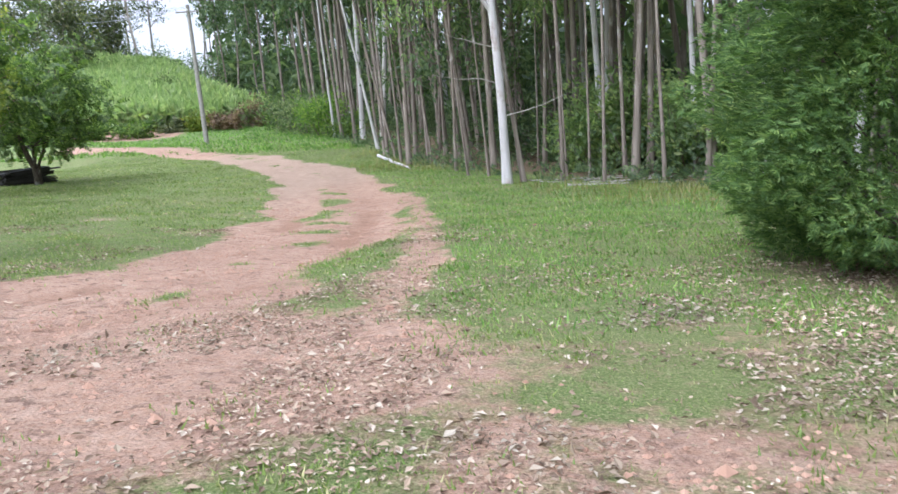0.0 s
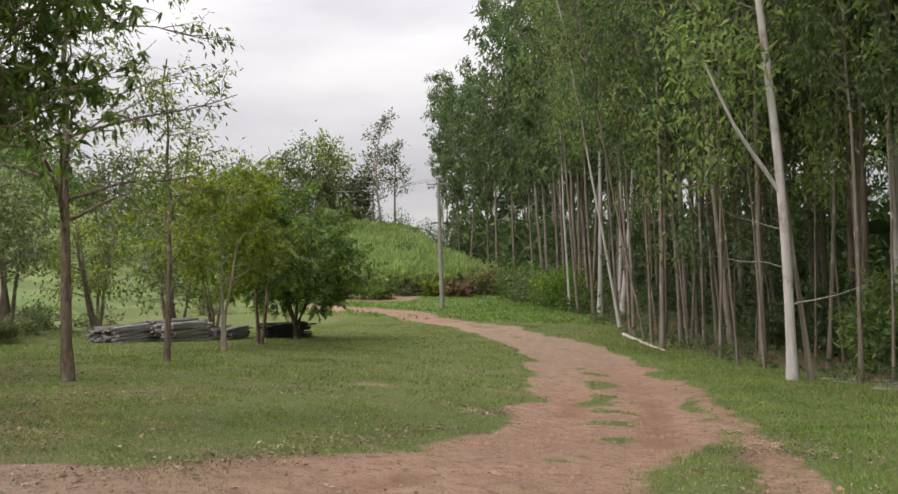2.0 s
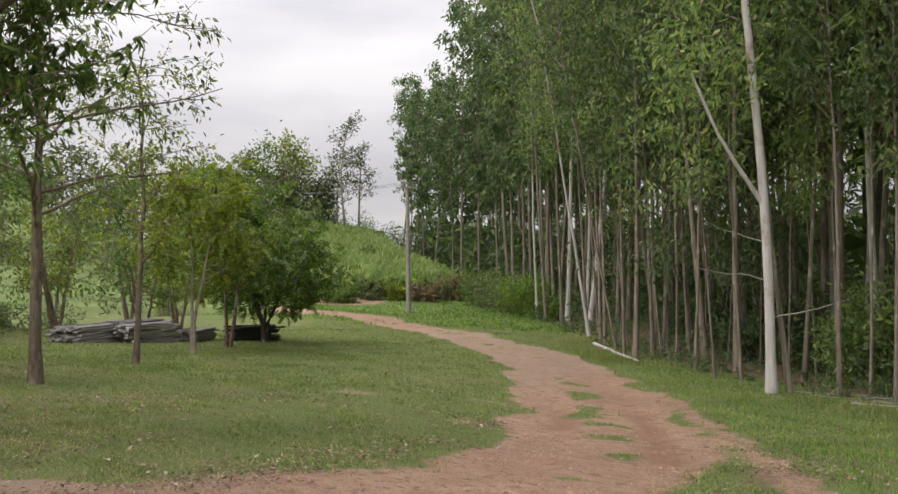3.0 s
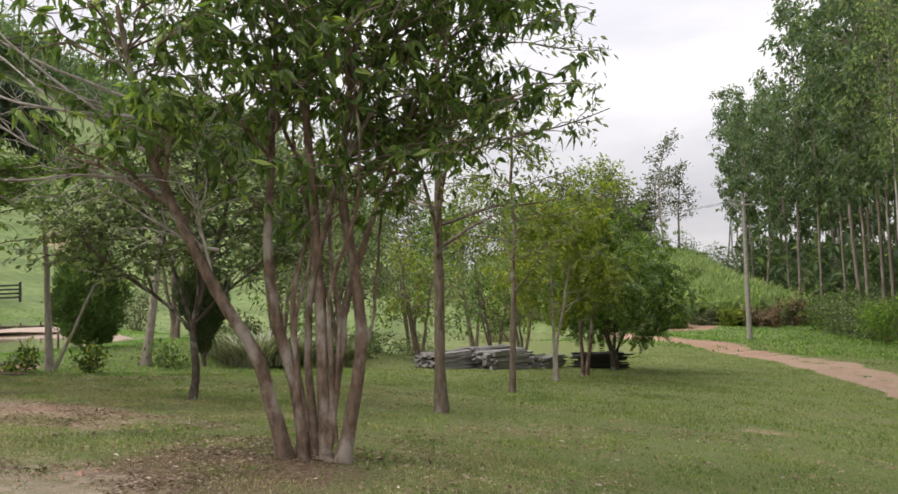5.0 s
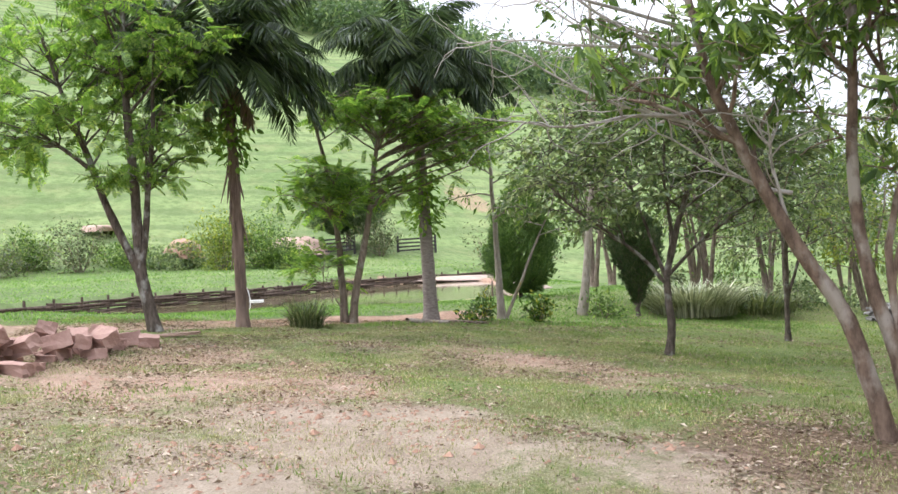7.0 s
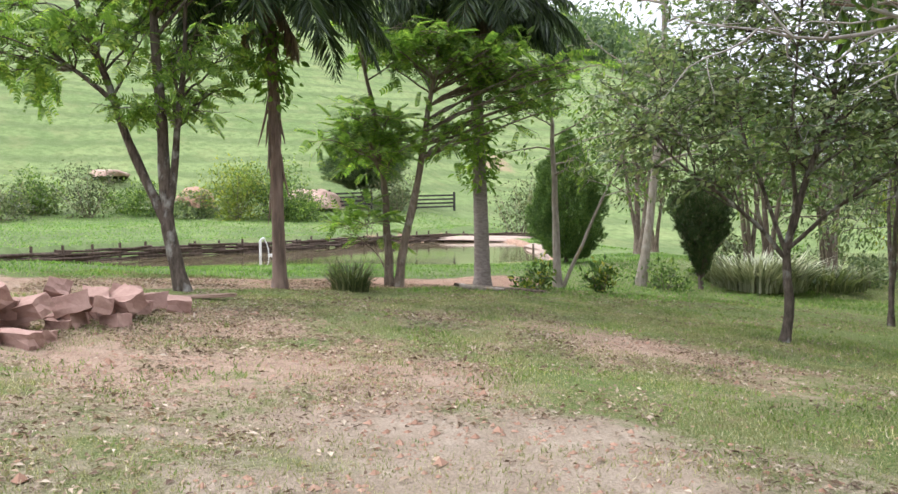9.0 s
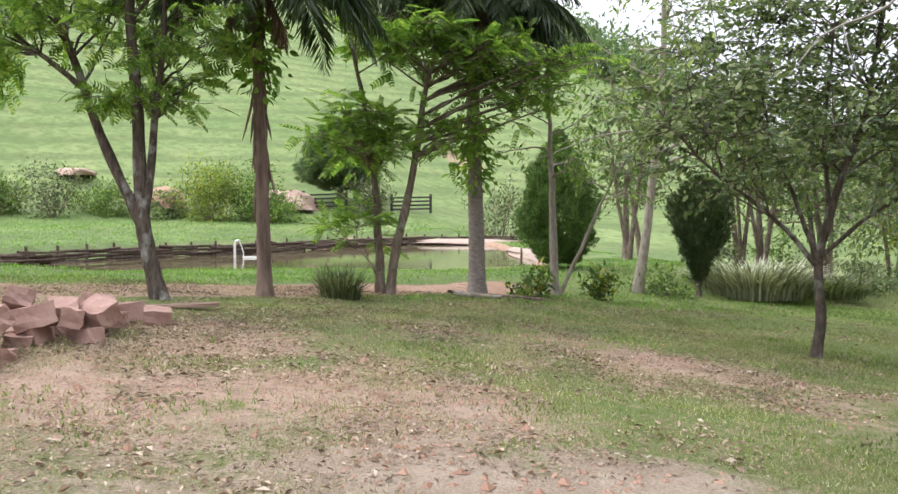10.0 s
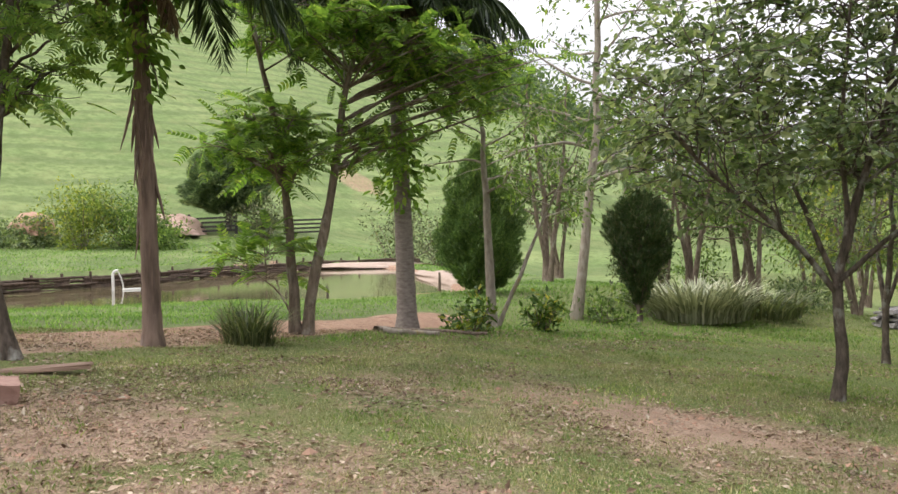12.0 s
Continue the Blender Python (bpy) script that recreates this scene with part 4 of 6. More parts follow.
# the many-stemmed tree beside the path
trained_tree("many_stemmed_tree", -10.66, 5.18, "many-stemmed brown tree with drooping leaves and bare branches", 52, [
    (0.074, -0.3, ((-0.22, 0.0), (-0.43, 1.0), (-0.85, 1.7), (-1.2, 2.45), (-1.4, 2.9), (-1.6, 4.2))),
    (0.06, 0.25, ((-0.06, 0.0), (-0.09, 0.65), (-0.28, 1.25), (-0.34, 1.9), (-0.31, 2.8), (-0.2, 5.0))),
    (0.066, -0.1, ((0.13, 0.0), (0.12, 0.8), (0.1, 1.5), (0.05, 2.3), (0.0, 3.2), (0.1, 5.4))),
    (0.066, 0.2, ((0.3, 0.0), (0.45, 0.75), (0.52, 1.25), (0.42, 1.8), (0.28, 2.4), (0.32, 3.2), (0.6, 5.0))),
    (0.045, 0.4, ((0.16, 0.1), (0.3, 0.9), (0.34, 1.5), (0.66, 2.4), (1.0, 3.3), (1.5, 4.3))),
    (0.04, -0.4, ((0.04, 0.1), (0.0, 1.4), (0.3, 2.6), (0.8, 3.6), (1.0, 4.6))),
    (0.035, 0.5, ((-0.1, 0.4), (-0.15, 1.6), (0.1, 2.5), (-0.4, 3.6), (-0.6, 4.4))),
    (0.026, 0.3, ((-0.02, 0.3), (-0.2, 1.2), (0.02, 2.0), (-0.15, 3.0), (-0.1, 4.2))),
    (0.024, -0.2, ((0.2, 0.3), (0.3, 1.3), (0.2, 2.2), (0.5, 3.2), (0.4, 4.3))),
    (0.022, 0.6, ((0.34, 0.4), (0.62, 1.4), (0.7, 2.4), (1.1, 3.4))),
    (0.028, -0.5, ((0.24, 0.2), (0.2, 1.6), (0.55, 2.4), (0.5, 3.4), (0.9, 4.2)))],
    [(0, -1.5, 3.1, 0.9, 0.8, 0.3, 10), (0, -1.3, 4.2, 1.2, 1.1, 0.4, 12), (1, -0.3, 3.7, 1.1, 1.2, 0.4, 12), (1, -0.4, 4.9, 1.5, 1.3, 0.5, 15), (2, 0.2, 4.4, 1.3, 1.2, 0.5, 14), (2, 0.3, 5.6, 1.8, 1.5, 0.5, 16),
     (3, 0.8, 3.6, 1.2, 1.1, 0.4, 13), (3, 1.1, 4.7, 1.6, 1.3, 0.5, 15), (4, 1.6, 3.3, 1.0, 0.9, 0.4, 13), (4, 1.7, 4.4, 1.1, 1.0, 0.45, 13), (5, 0.8, 2.9, 0.7, 0.8, 0.4, 6), (8, 0.0, 2.6, 0.7, 0.8, 0.3, 4)],
    (BUNCH_T, 5, 6, 0.165, 0.85), (M_BARK_RED, M_LEAF), 3,
    bare=((-1.2, -0.1, 2.5, -1, 0.1, 0.25, 2.2), (-1.4, -0.2, 2.9, -1, 0.0, 0.4, 2.6), (-1.4, -0.1, 3.0, -0.9, -0.3, 0.6, 2.6), (-1.45, -0.2, 3.2, -1, 0.3, 0.15, 2.4), (-1.5, 0.1, 3.4, -1, 0.2, 0.5, 2.8), (-1.3, 0.0, 2.7, -1, -0.3, 0.05, 2.0), (-0.85, -0.1, 1.75, -0.25, 0.1, 1.0, 0.9), (-0.8, 0.0, 2.0, -0.9, 0.2, 0.15, 1.3)))

# the lawn trees
tree("lawn_tree", -14.35, 10.3, "slim grey-barked lawn tree with open drooping crown", [(0, 0, 0.12, 0.1, 8.2, 0.1)], (26, 0.3, 3.1, 0.3, 0.0), (8, 0.95, -0.07), (LEAF_T, 15, 0.15, 0.1, 0.7), (M_BARK, M_LEAF_DARK), seed=11, bow=0.004, wave=0.005)
tree("lawn_tree", -17.0, 15.0, "thin young lawn tree with yellowish leaves", [(0, 0, 0.1, 0.1, 7.2, 0.075)], (18, 0.32, 1.7, 0.35, 0.02), (7, 0.6, -0.03), (LEAF_T, 18, 0.14, 0.12, 0.4), (M_BARK, M_LEAF_YELLOW), seed=12)
tree("lawn_tree", -19.0, 19.0, "thin forked pale-stemmed lawn tree", [(0, 0, -0.45, 0.3, 4.8, 0.055), (0.05, 0.03, 0.6, 0.4, 5.0, 0.055)], (11, 0.36, 1.6, 0.3, 0.02), (7, 0.65, -0.03), (FERN_T, 8, 0.30, 0.13, 0.3), (M_BARK_PALE, M_LEAF_YELLOW), seed=13, fork=0.2)
tree("lawn_tree", -20.4, 22.1, "twin-stemmed reddish lawn tree with ferny leaves", [(0, 0, -0.5, -0.2, 5.2, 0.065), (0.06, 0.08, 0.6, 0.5, 5.4, 0.07)], (11, 0.32, 1.9, 0.25, 0.02), (7, 0.8, -0.02), (FERN_T, 9, 0.32, 0.15, 0.25), (M_BARK_RED, M_LEAF), seed=14)
tree("lawn_tree", -22.4, 26.6, "dark dense rounded tree with leaning trunk", [(0, 0, -0.5, -0.3, 4.0, 0.12), (0.05, 0.05, 0.9, 0.9, 4.3, 0.1), (0, 0, 1.4, -0.7, 3.7, 0.08)], (11, 0.32, 1.85, 0.25, 0.02), (8, 0.85, -0.02), (FERN_T, 11, 0.34, 0.22, 0.35), (M_BARK_DARK, M_LEAF), seed=15, fork=0.15)
trained_tree("lawn_tree", -17.3, 7.4, "small round-crowned tree with dark broad leaves", 55, [
    (0.068, 0.1, ((-0.02, 0.0), (0.02, 0.5), (-0.04, 1.3), (0.2, 2.1), (0.5, 3.0), (0.7, 4.4))),
    (0.034, -0.8, ((-0.03, 1.2), (-0.4, 1.65), (-0.9, 2.05), (-1.5, 2.6), (-1.9, 3.1))),
    (0.032, 0.9, ((-0.02, 1.25), (-0.2, 1.8), (-0.5, 2.7), (-0.8, 4.1))),
    (0.032, -0.6, ((0.0, 1.3), (0.5, 1.8), (1.0, 2.15), (1.6, 2.7))),
    (0.035, -0.2, ((0.0, 1.3), (0.08, 1.9), (0.0, 2.8), (0.1, 4.6)))],
    [(0, 0.7, 3.2, 1.2, 1.2, 0.4, 13), (0, 0.7, 4.2, 1.3, 1.2, 0.4, 15), (1, -1.5, 2.6, 0.9, 1.0, 0.35, 12), (1, -1.5, 3.3, 1.0, 1.0, 0.35, 13), (2, -0.8, 3.3, 1.0, 1.0, 0.4, 12), (2, -0.9, 4.2, 1.3, 1.1, 0.4, 15), (3, 1.4, 2.6, 0.9, 1.0, 0.35, 12), (3, 1.6, 3.4, 1.0, 1.0, 0.35, 12), (4, 0.0, 2.6, 0.9, 0.9, 0.3, 8), (4, 0.0, 4.8, 1.5, 1.3, 0.4, 16)],
    (BROAD_T, 6, 16, 0.105, 0.35), (M_BARK_DARK, M_LEAF_DARK), 16)
tree("lawn_tree", -19.9, 11.9, "thin dark-stemmed lawn tree with broad leaves", [(0, 0, 0.3, -0.5, 4.4, 0.06), (0, 0.0, -0.5, 0.8, 4.2, 0.05), (0, 0, 0.6, 0.6, 4.0, 0.04)], (11, 0.42, 1.5, 0.25, 0.02), (7, 0.6, -0.06), (LEAF_T, 18, 0.135, 0.12, 0.45), (M_BARK_DARK, M_LEAF_DARK), seed=17, fork=0.22)

# trees by the pond road
trained_tree("roadside_tree", -20.75, -0.32, "rough-barked forked tree with light feathery leaves", 90, [
    (0.108, 0.1, ((0.0, 0.0), (-0.12, 0.6), (-0.2, 1.1), (-0.2, 1.8), (-0.29, 3.25), (-0.33, 4.3), (-0.3, 6.4))),
    (0.075, 0.4, ((-0.18, 0.95), (-0.5, 1.67), (-0.72, 2.3), (-0.92, 2.9), (-1.3, 3.9), (-1.7, 5.2))),
    (0.06, -0.3, ((-0.18, 1.1), (-0.08, 1.75), (0.0, 2.6), (0.06, 3.5), (0.15, 5.0))),
    (0.04, 0.3, ((-0.85, 2.7), (-1.3, 3.1), (-2.0, 3.7), (-2.5, 4.1)))],
    [(0, -0.3, 4.6, 1.2, 1.2, 0.4, 12), (0, -0.3, 5.8, 1.6, 1.5, 0.4, 14), (1, -1.3, 3.9, 1.1, 1.0, 0.3, 11), (1, -1.5, 5.0, 1.5, 1.2, 0.4, 12), (2, 0.3, 3.3, 0.8, 0.9, 0.4, 9), (2, 0.4, 4.8, 1.2, 1.1, 0.4, 11), (3, -2.4, 3.4, 1.0, 0.9, 0.35, 12), (2, -0.1, 2.6, 0.5, 0.6, 0.3, 5)],
    (FEATHER_T, 4, 6, 0.27, 0.5), (M_BARK_DARK, M_LEAF_BRIGHT), 21)
trained_tree("roadside_tree", -23.5, 3.55, "forked mossy tree with flat feathery layers", 72, [
    (0.085, 0.2, ((-0.07, 0.0), (-0.1, 0.68), (-0.18, 1.6), (-0.23, 2.46), (-0.37, 3.27), (-0.5, 3.8), (-0.68, 4.9))),
    (0.092, 0.1, ((0.07, 0.0), (0.16, 0.7), (0.3, 1.3), (0.53, 2.46), (0.62, 3.36), (0.8, 4.16), (1.0, 5.2))),
    (0.02, -0.3, ((-0.1, 0.25), (-0.3, 0.7), (-0.75, 1.15)))],
    [(0, -0.4, 2.8, 0.85, 0.8, 0.14, 13), (0, -0.3, 3.15, 0.6, 0.7, 0.12, 5), (1, 1.1, 2.8, 0.45, 0.5, 0.1, 4), (1, 0.75, 4.7, 1.5, 1.3, 0.18, 15), (1, 1.6, 4.4, 1.1, 1.1, 0.18, 8), (1, 2.9, 4.2, 1.2, 1.0, 0.28, 13), (1, 3.2, 3.6, 0.7, 0.8, 0.2, 5), (0, -0.4, 4.7, 0.7, 1.0, 0.2, 6), (2, -0.6, 1.2, 0.45, 0.4, 0.08, 4)],
    (FEATHER_T, 5, 5, 0.34, 0.2), (M_BARK, M_LEAF_BRIGHT), 22)
tree("roadside_tree", -24.6, 7.5, "pale dying trunk with climbing leaves and bare fork", [(0, 0, -0.15, -0.1, 4.8, 0.1), (0.03, 0.08, 1.1, 1.6, 4.0, 0.045)], (8, 0.5, 1.2, 0.3, 0.03), (6, 0.55, -0.05), (LEAF_T, 12, 0.14, 0.1, 0.6), (M_BARK_PALE, M_LEAF), seed=24)
tree("roadside_tree", -26.0, 10.4, "tall straight pale trunk with yellow lichen", [(0, 0, 0.25, 0.45, 10.0, 0.122)], (22, 0.28, 2.4, 0.4, 0.02), (7, 0.9, -0.04), (LEAF_T, 14, 0.17, 0.15, 0.4), (M_BARK_PALE, M_LEAF), seed=25, wave=0.006)
palm(-24.2, 5.6, "tall feather palm with smooth grey ringed trunk", 6.0, 0.165, M_PALM, (0.0, -0.18), 38, 31, dead=8, climber=(2.0, 3.6, 420))
palm(-21.9, 1.2, "feather palm with fibrous reddish trunk and dead sheaths", 5.2, 0.112, M_PALM_RED, (0.0, -0.12), 36, 32, dead=3, skirt=46, climber=(3.0, 4.4, 340))
conifer("cypress_tree", -30.2, 10.5, "dense green teardrop cypress at the pond edge", 3.9, ((0.04, 0.45), (0.2, 0.95), (0.4, 1.1), (0.7, 0.75), (1.0, 0.05)), M_CONIFER, 13000, 0.15, 41, out=0.42)
conifer("cypress_tree", -25.8, 12.0, "dark vase-shaped cypress with brown bare base", 2.9, ((0.14, 0.08), (0.3, 0.28), (0.55, 0.62), (0.78, 0.72), (0.92, 0.45), (1.0, 0.08)), M_CONIFER_DARK, 5200, 0.14, 42, out=0.3, sprigs_n=90)
conifer("juniper_tree", 2.5, 8.9, "wide shaggy green juniper at the wood's edge", 4.8, ((0.03, 1.2), (0.15, 1.95), (0.45, 1.8), (0.75, 1.3), (1.0, 0.15)), M_CONIFER, 40000, 0.115, 43, out=0.85, trunk_r=0.12)
clump("striped_plant", -26.2, 14.0, "broad clump of cream-striped strap leaves", 1300, 1.05, 1.2, M_STRIPED, 51, 0.05, 0.85)
clump("striped_plant", -26.6, 16.6, "clump of greyish strap leaves", 420, 0.85, 1.0, M_LEAF_GREY, 52, 0.05, 1.0)
clump("lily_clump", -22.3, 2.45, "spiky grey-green clump on the lawn edge", 260, 0.66, 0.34, M_LEAF_GREY, 53, 0.022, 0.75)
shrub("croton_shrub", -23.9, 6.7, "low croton bush with mixed green and yellow leaves", 0.38, 0.75, 420, 0.15, M_CROTON, 54)
shrub("croton_shrub", -24.0, 8.2, "low croton bush beside the pale trunk", 0.42, 0.7, 420, 0.15, M_CROTON, 55)
shrub("low_shrub", -25.7, 10.9, "low leafy undergrowth below the tall trunk", 0.65, 0.6, 500, 0.14, M_LEAF, 56)
shrub("low_shrub", -26.4, 15.4, "dark low garden shrub", 0.8, 0.6, 500, 0.14, M_LEAF_DARK, 57)
shrub("low_shrub", -27.2, 18.6, "dark brownish low shrub behind the timber", 0.9, 0.75, 600, 0.15, M_LEAF_DARK, 58)

for gx, gy, gr, gh, gm, gs in ((-29.6, 15.2, 0.9, 0.9, M_LEAF_GREY, 511), (-28.6, 20.2, 0.8, 0.8, M_LEAF_DARK, 512), (-31.2, 18.9, 1.1, 1.3, M_LEAF, 513), (-33.0, 22.4, 1.3, 1.2, M_LEAF_GREY, 514), (-30.3, 23.6, 1.0, 0.9, M_LEAF_DARK, 515), (-27.6, 13.4, 0.5, 0.55, M_LEAF, 516)):
    shrub("low_shrub", gx, gy, "low leafy bush among the garden trees", gr, gh, 700, 0.16, gm, gs, group="garden shrubs")

# garden trees further back, towards the second pond
BACK = [(-33.5, 14.8, 6.6, 0.12, M_LEAF, 69), (-31.5, 17.8, 6.8, 0.1, M_LEAF_DARK, 70), (-28.5, 18.5, 5.6, 0.1, M_LEAF_DARK, 71), (-29, 16.5, 4.6, 0.11, M_LEAF, 61), (-31, 20.5, 5.0, 0.1, M_LEAF_GREY, 62), (-27.5, 21.5, 4.4, 0.09, M_LEAF_YELLOW, 63), (-32, 25, 5.2, 0.1, M_LEAF, 64), (-29, 29, 4.8, 0.1, M_LEAF_YELLOW, 65), (-34, 31, 5.0, 0.12, M_LEAF_DARK, 66), (-26.5, 24.5, 4.0, 0.08, M_LEAF, 67), (-36, 17, 4.6, 0.1, M_LEAF_GREY, 68)]
for bx, by, bh, br, bm, bs in BACK:
    tree("garden_tree", bx, by, "small garden tree with several stems behind the lawn", [(0, 0, -0.6, -0.3, bh, br), (0.1, 0.05, 0.7, 0.5, bh * 0.95, br * 0.8), (0, 0.1, 0.1, -0.9, bh * 0.85, br * 0.7)], (8, 0.36, 1.5, 0.3, 0.02), (5, 0.7, -0.03), (LEAF_T, 13, 0.2, 0.14, 0.4), (M_BARK, bm), group="garden trees", seed=bs)

# ---- the eucalyptus wood ----
VARIANTS = [euc_variant(0, 23, 0.095, False, 44, 0.40), euc_variant(1, 21, 0.07, False, 40, 0.38), euc_variant(2, 24, 0.1, True, 40, 0.44), euc_variant(3, 19, 0.055, False, 38, 0.35),
            euc_variant(4, 22, 0.085, True, 40, 0.42), euc_variant(5, 14, 0.036, False, 26, 0.34), euc_variant(6, 10, 0.03, False, 26, 0.22), euc_variant(7, 25, 0.1, False, 48, 0.36),
            euc_variant(8, 23, 0.13, False, 30, 0.36, 4, 16, 0.5), euc_variant(9, 25, 0.14, True, 32, 0.4, 4, 16, 0.5), euc_variant(10, 21, 0.11, False, 29, 0.32, 4, 16, 0.5), euc_variant(11, 24, 0.12, False, 32, 0.36, 4, 16, 0.5)]
EUC_WORDS = {True: "pale smooth-barked eucalyptus in the plantation wood", False: "slender grey-brown eucalyptus in the plantation wood"}


def plant_euc(k, x, y, scale=1.0, lean=(0, 0), turn=0.0, label=""):
    ob = copy_thing(VARIANTS[k], pose(x, y, gz(x, y) - 0.06, lean[0], lean[1], 0) @ pose(0, 0, 0, 0, 0, turn) @ Matrix.Scale(scale, 4))
    return tagged(ob, label or EUC_WORDS[k in (2, 4, 9)], "tree", "eucalyptus wood")


# leading stems along the edge: kind, x, y, scale, lean
EDGE = [(1, -3.75, 23.9, 1.0, (0, -2)), (3, -6.8, 28.3, 1.0, (0, 0)), (5, -5.1, 25.6, 1.1, (0, 1)), (3, -10.2, 33.0, 1.0, (0, 1)), (1, -11.8, 36.2, 1.0, (0, -2)), (5, -1.9, 24.4, 1.1, (0, 2)), (3, 0.2, 22.8, 1.0, (0, -2)), (1, 1.2, 21.6, 1.0, (0, 1)), (3, -2.6, 23.7, 1.0, (0, -3)), (0, -9.4, 31.4, 1.0, (0, -1)), (4, -14.0, 41.5, 1.0, (2, -9)), (1, -12.2, 37.0, 1.0, (0, -3)), (5, -5.9, 26.2, 1.0, (0, 0)), (0, -19.0, 49.6, 1.0, (0, -1)),
        (7, -16.9, 46.2, 1.0, (0, -1)), (3, -1.4, 23.0, 0.9, (0, -1)), (1, -0.9, 24.6, 0.9, (0, 0)), (5, -3.3, 29.5, 1.0, (0, 0)), (5, -8.5, 31.6, 1.0, (0, -2)), (6, -7.9, 31.2, 1.1, (0, 3)), (4, -20.2, 51.4, 1.0, (0, 0)), (0, -15.0, 44.6, 0.9, (0, -2)), (3, -10.9, 34.6, 1.0, (0, -8))]
for k, x, y, s, ln in EDGE:
    plant_euc(k, x, y, s, ln, 40 * k + 17 * x)


def white_eucalyptus():
    """The stout white stem at the edge, with one long side limb and dead twigs."""
    rng = np.random.default_rng(77)
    x, y = -4.15, 23.4
    root = thing("eucalyptus_tree", x, y, gz(x, y) - 0.05, "stout white eucalyptus with one long side limb", "tree", "eucalyptus wood")
    u = np.linspace(0, 1, 26)
    tall = 24.0
    pts = np.stack([-0.95 * u + 0.1 * np.sin(9 * u), -0.3 * u + 0.08 * np.sin(7 * u), tall * u], 1)
    tb = Tubes()
    tb.add(pts, 0.128 * (1 - 0.65 * u) * (1 + 0.3 * np.exp(-u * tall / 0.3)), 14, 0.02, rng)
    part("trunk", tb.mesh("trunk", M_BARK_WHITE), root)
    lb = Tubes()
    lp, _ = strand(rng, pts[5] + [0, 0, -0.05], (-0.55, -0.25, 1.0), 3.9, 9, 0.05, 0.03)
    lb.add(lp, np.linspace(0.065, 0.03, len(lp)), 8)
    part("limb", lb.mesh("limb", M_BARK_WHITE), root)
    for h, d in ((3, (-1, -0.4, 0.05)), (4, (-0.9, -0.4, 0.55)), (2, (0.9, 0.3, 0.2))):
        tw = Tubes()
        tw.add(strand(rng, pts[h], d, 1.9, 8, 0.12, 0.0)[0], np.linspace(0.022, 0.006, 9), 5)
        part("bare_branch", tw.mesh("bare_branch", M_TWIG_PALE), root, "pale leafless dead branch")
    pl = []
    for c in [lp[-1] + rng.normal(size=3) * 0.6 for _ in range(12)] + [pts[-1 - k] + rng.normal(size=3) * 1.3 for k in range(10) for _ in range(9)]:
        pl.append(c + rng.normal(size=(34, 3)) * 0.35)
    pl = np.concatenate(pl)
    part("crown", leaves_mesh("crown", pl, unit(rng.normal(size=pl.shape)) + np.array([0, 0, -0.7]), rng.uniform(0.16, 0.32, len(pl)), LEAF_T, M_LEAF_EUC, rng), root)


white_eucalyptus()


def fill_wood():
    rng = np.random.default_rng(5)
    spots = []
    for gx in np.arange(-95, 26, 1.0):
        for gy in np.arange(8, 128, 1.0):
            x, y = gx + rng.uniform(-0.5, 0.5), gy + rng.uniform(-0.5, 0.5)
            spots.append((x, y))
    side = forest_side(np.array([s[0] for s in spots]), np.array([s[1] for s in spots]))
    kept = []
    for (x, y), d in zip(spots, side):
        far = math.hypot(x, y)
        gap = 1.4 if far < 42 else (2.6 if far < 75 else 4.2)
        deep = 13 if far < 60 else 17
        if 0.7 < d < deep and all((x - a) ** 2 + (y - b) ** 2 > gap * gap for a, b in kept[-260:]) and (x < 6 or y < 40):
            kept.append((x, y))
            k = int(rng.choice(8, p=[0.14, 0.17, 0.04, 0.20, 0.05, 0.18, 0.11, 0.11])) if far < 46 and d < 5 else int(rng.choice([5, 8, 9, 10, 11], p=[0.25 if far < 46 else 0.0, 0.2 if far < 46 else 0.3, 0.1 if far < 46 else 0.2, 0.22 if far < 46 else 0.25, 0.23 if far < 46 else 0.25]))
            plant_euc(k, x, y, rng.uniform(0.95, 1.2) * (1.0 if far < 58 else 1.25 if far < 92 else 0.95), (rng.normal() * 1.6, rng.normal() * 1.6), rng.uniform(0, 360))
    return len(kept)


N_WOOD = fill_wood()
for v in VARIANTS:
    for o in (*v.children_recursive, v):
        bpy.data.objects.remove(o)
rng = np.random.default_rng(8)
UNDER = [(-21.5, 52.5, 2.0, 2.6, M_LEAF_BRIGHT), (-19.0, 51.0, 1.3, 1.5, M_LEAF), (-24.0, 56.0, 1.9, 3.0, M_LEAF_DARK), (-27, 60, 2.2, 3.4, M_LEAF_DARK), (-0.8, 26.0, 1.5, 3.0, M_LEAF_EUC), (0.9, 24.4, 1.4, 2.6, M_LEAF_EUC), (2.6, 21.5, 1.5, 2.6, M_LEAF_EUC), (-2.0, 27.0, 1.2, 2.2, M_LEAF_EUC)]
for x, y, r, h, m in UNDER:
    shrub("undergrowth_bush", x, y, "leafy green bush at the wood's edge", r, h, 2600, 0.24, m, int(abs(x * 31 + y)), group="undergrowth")
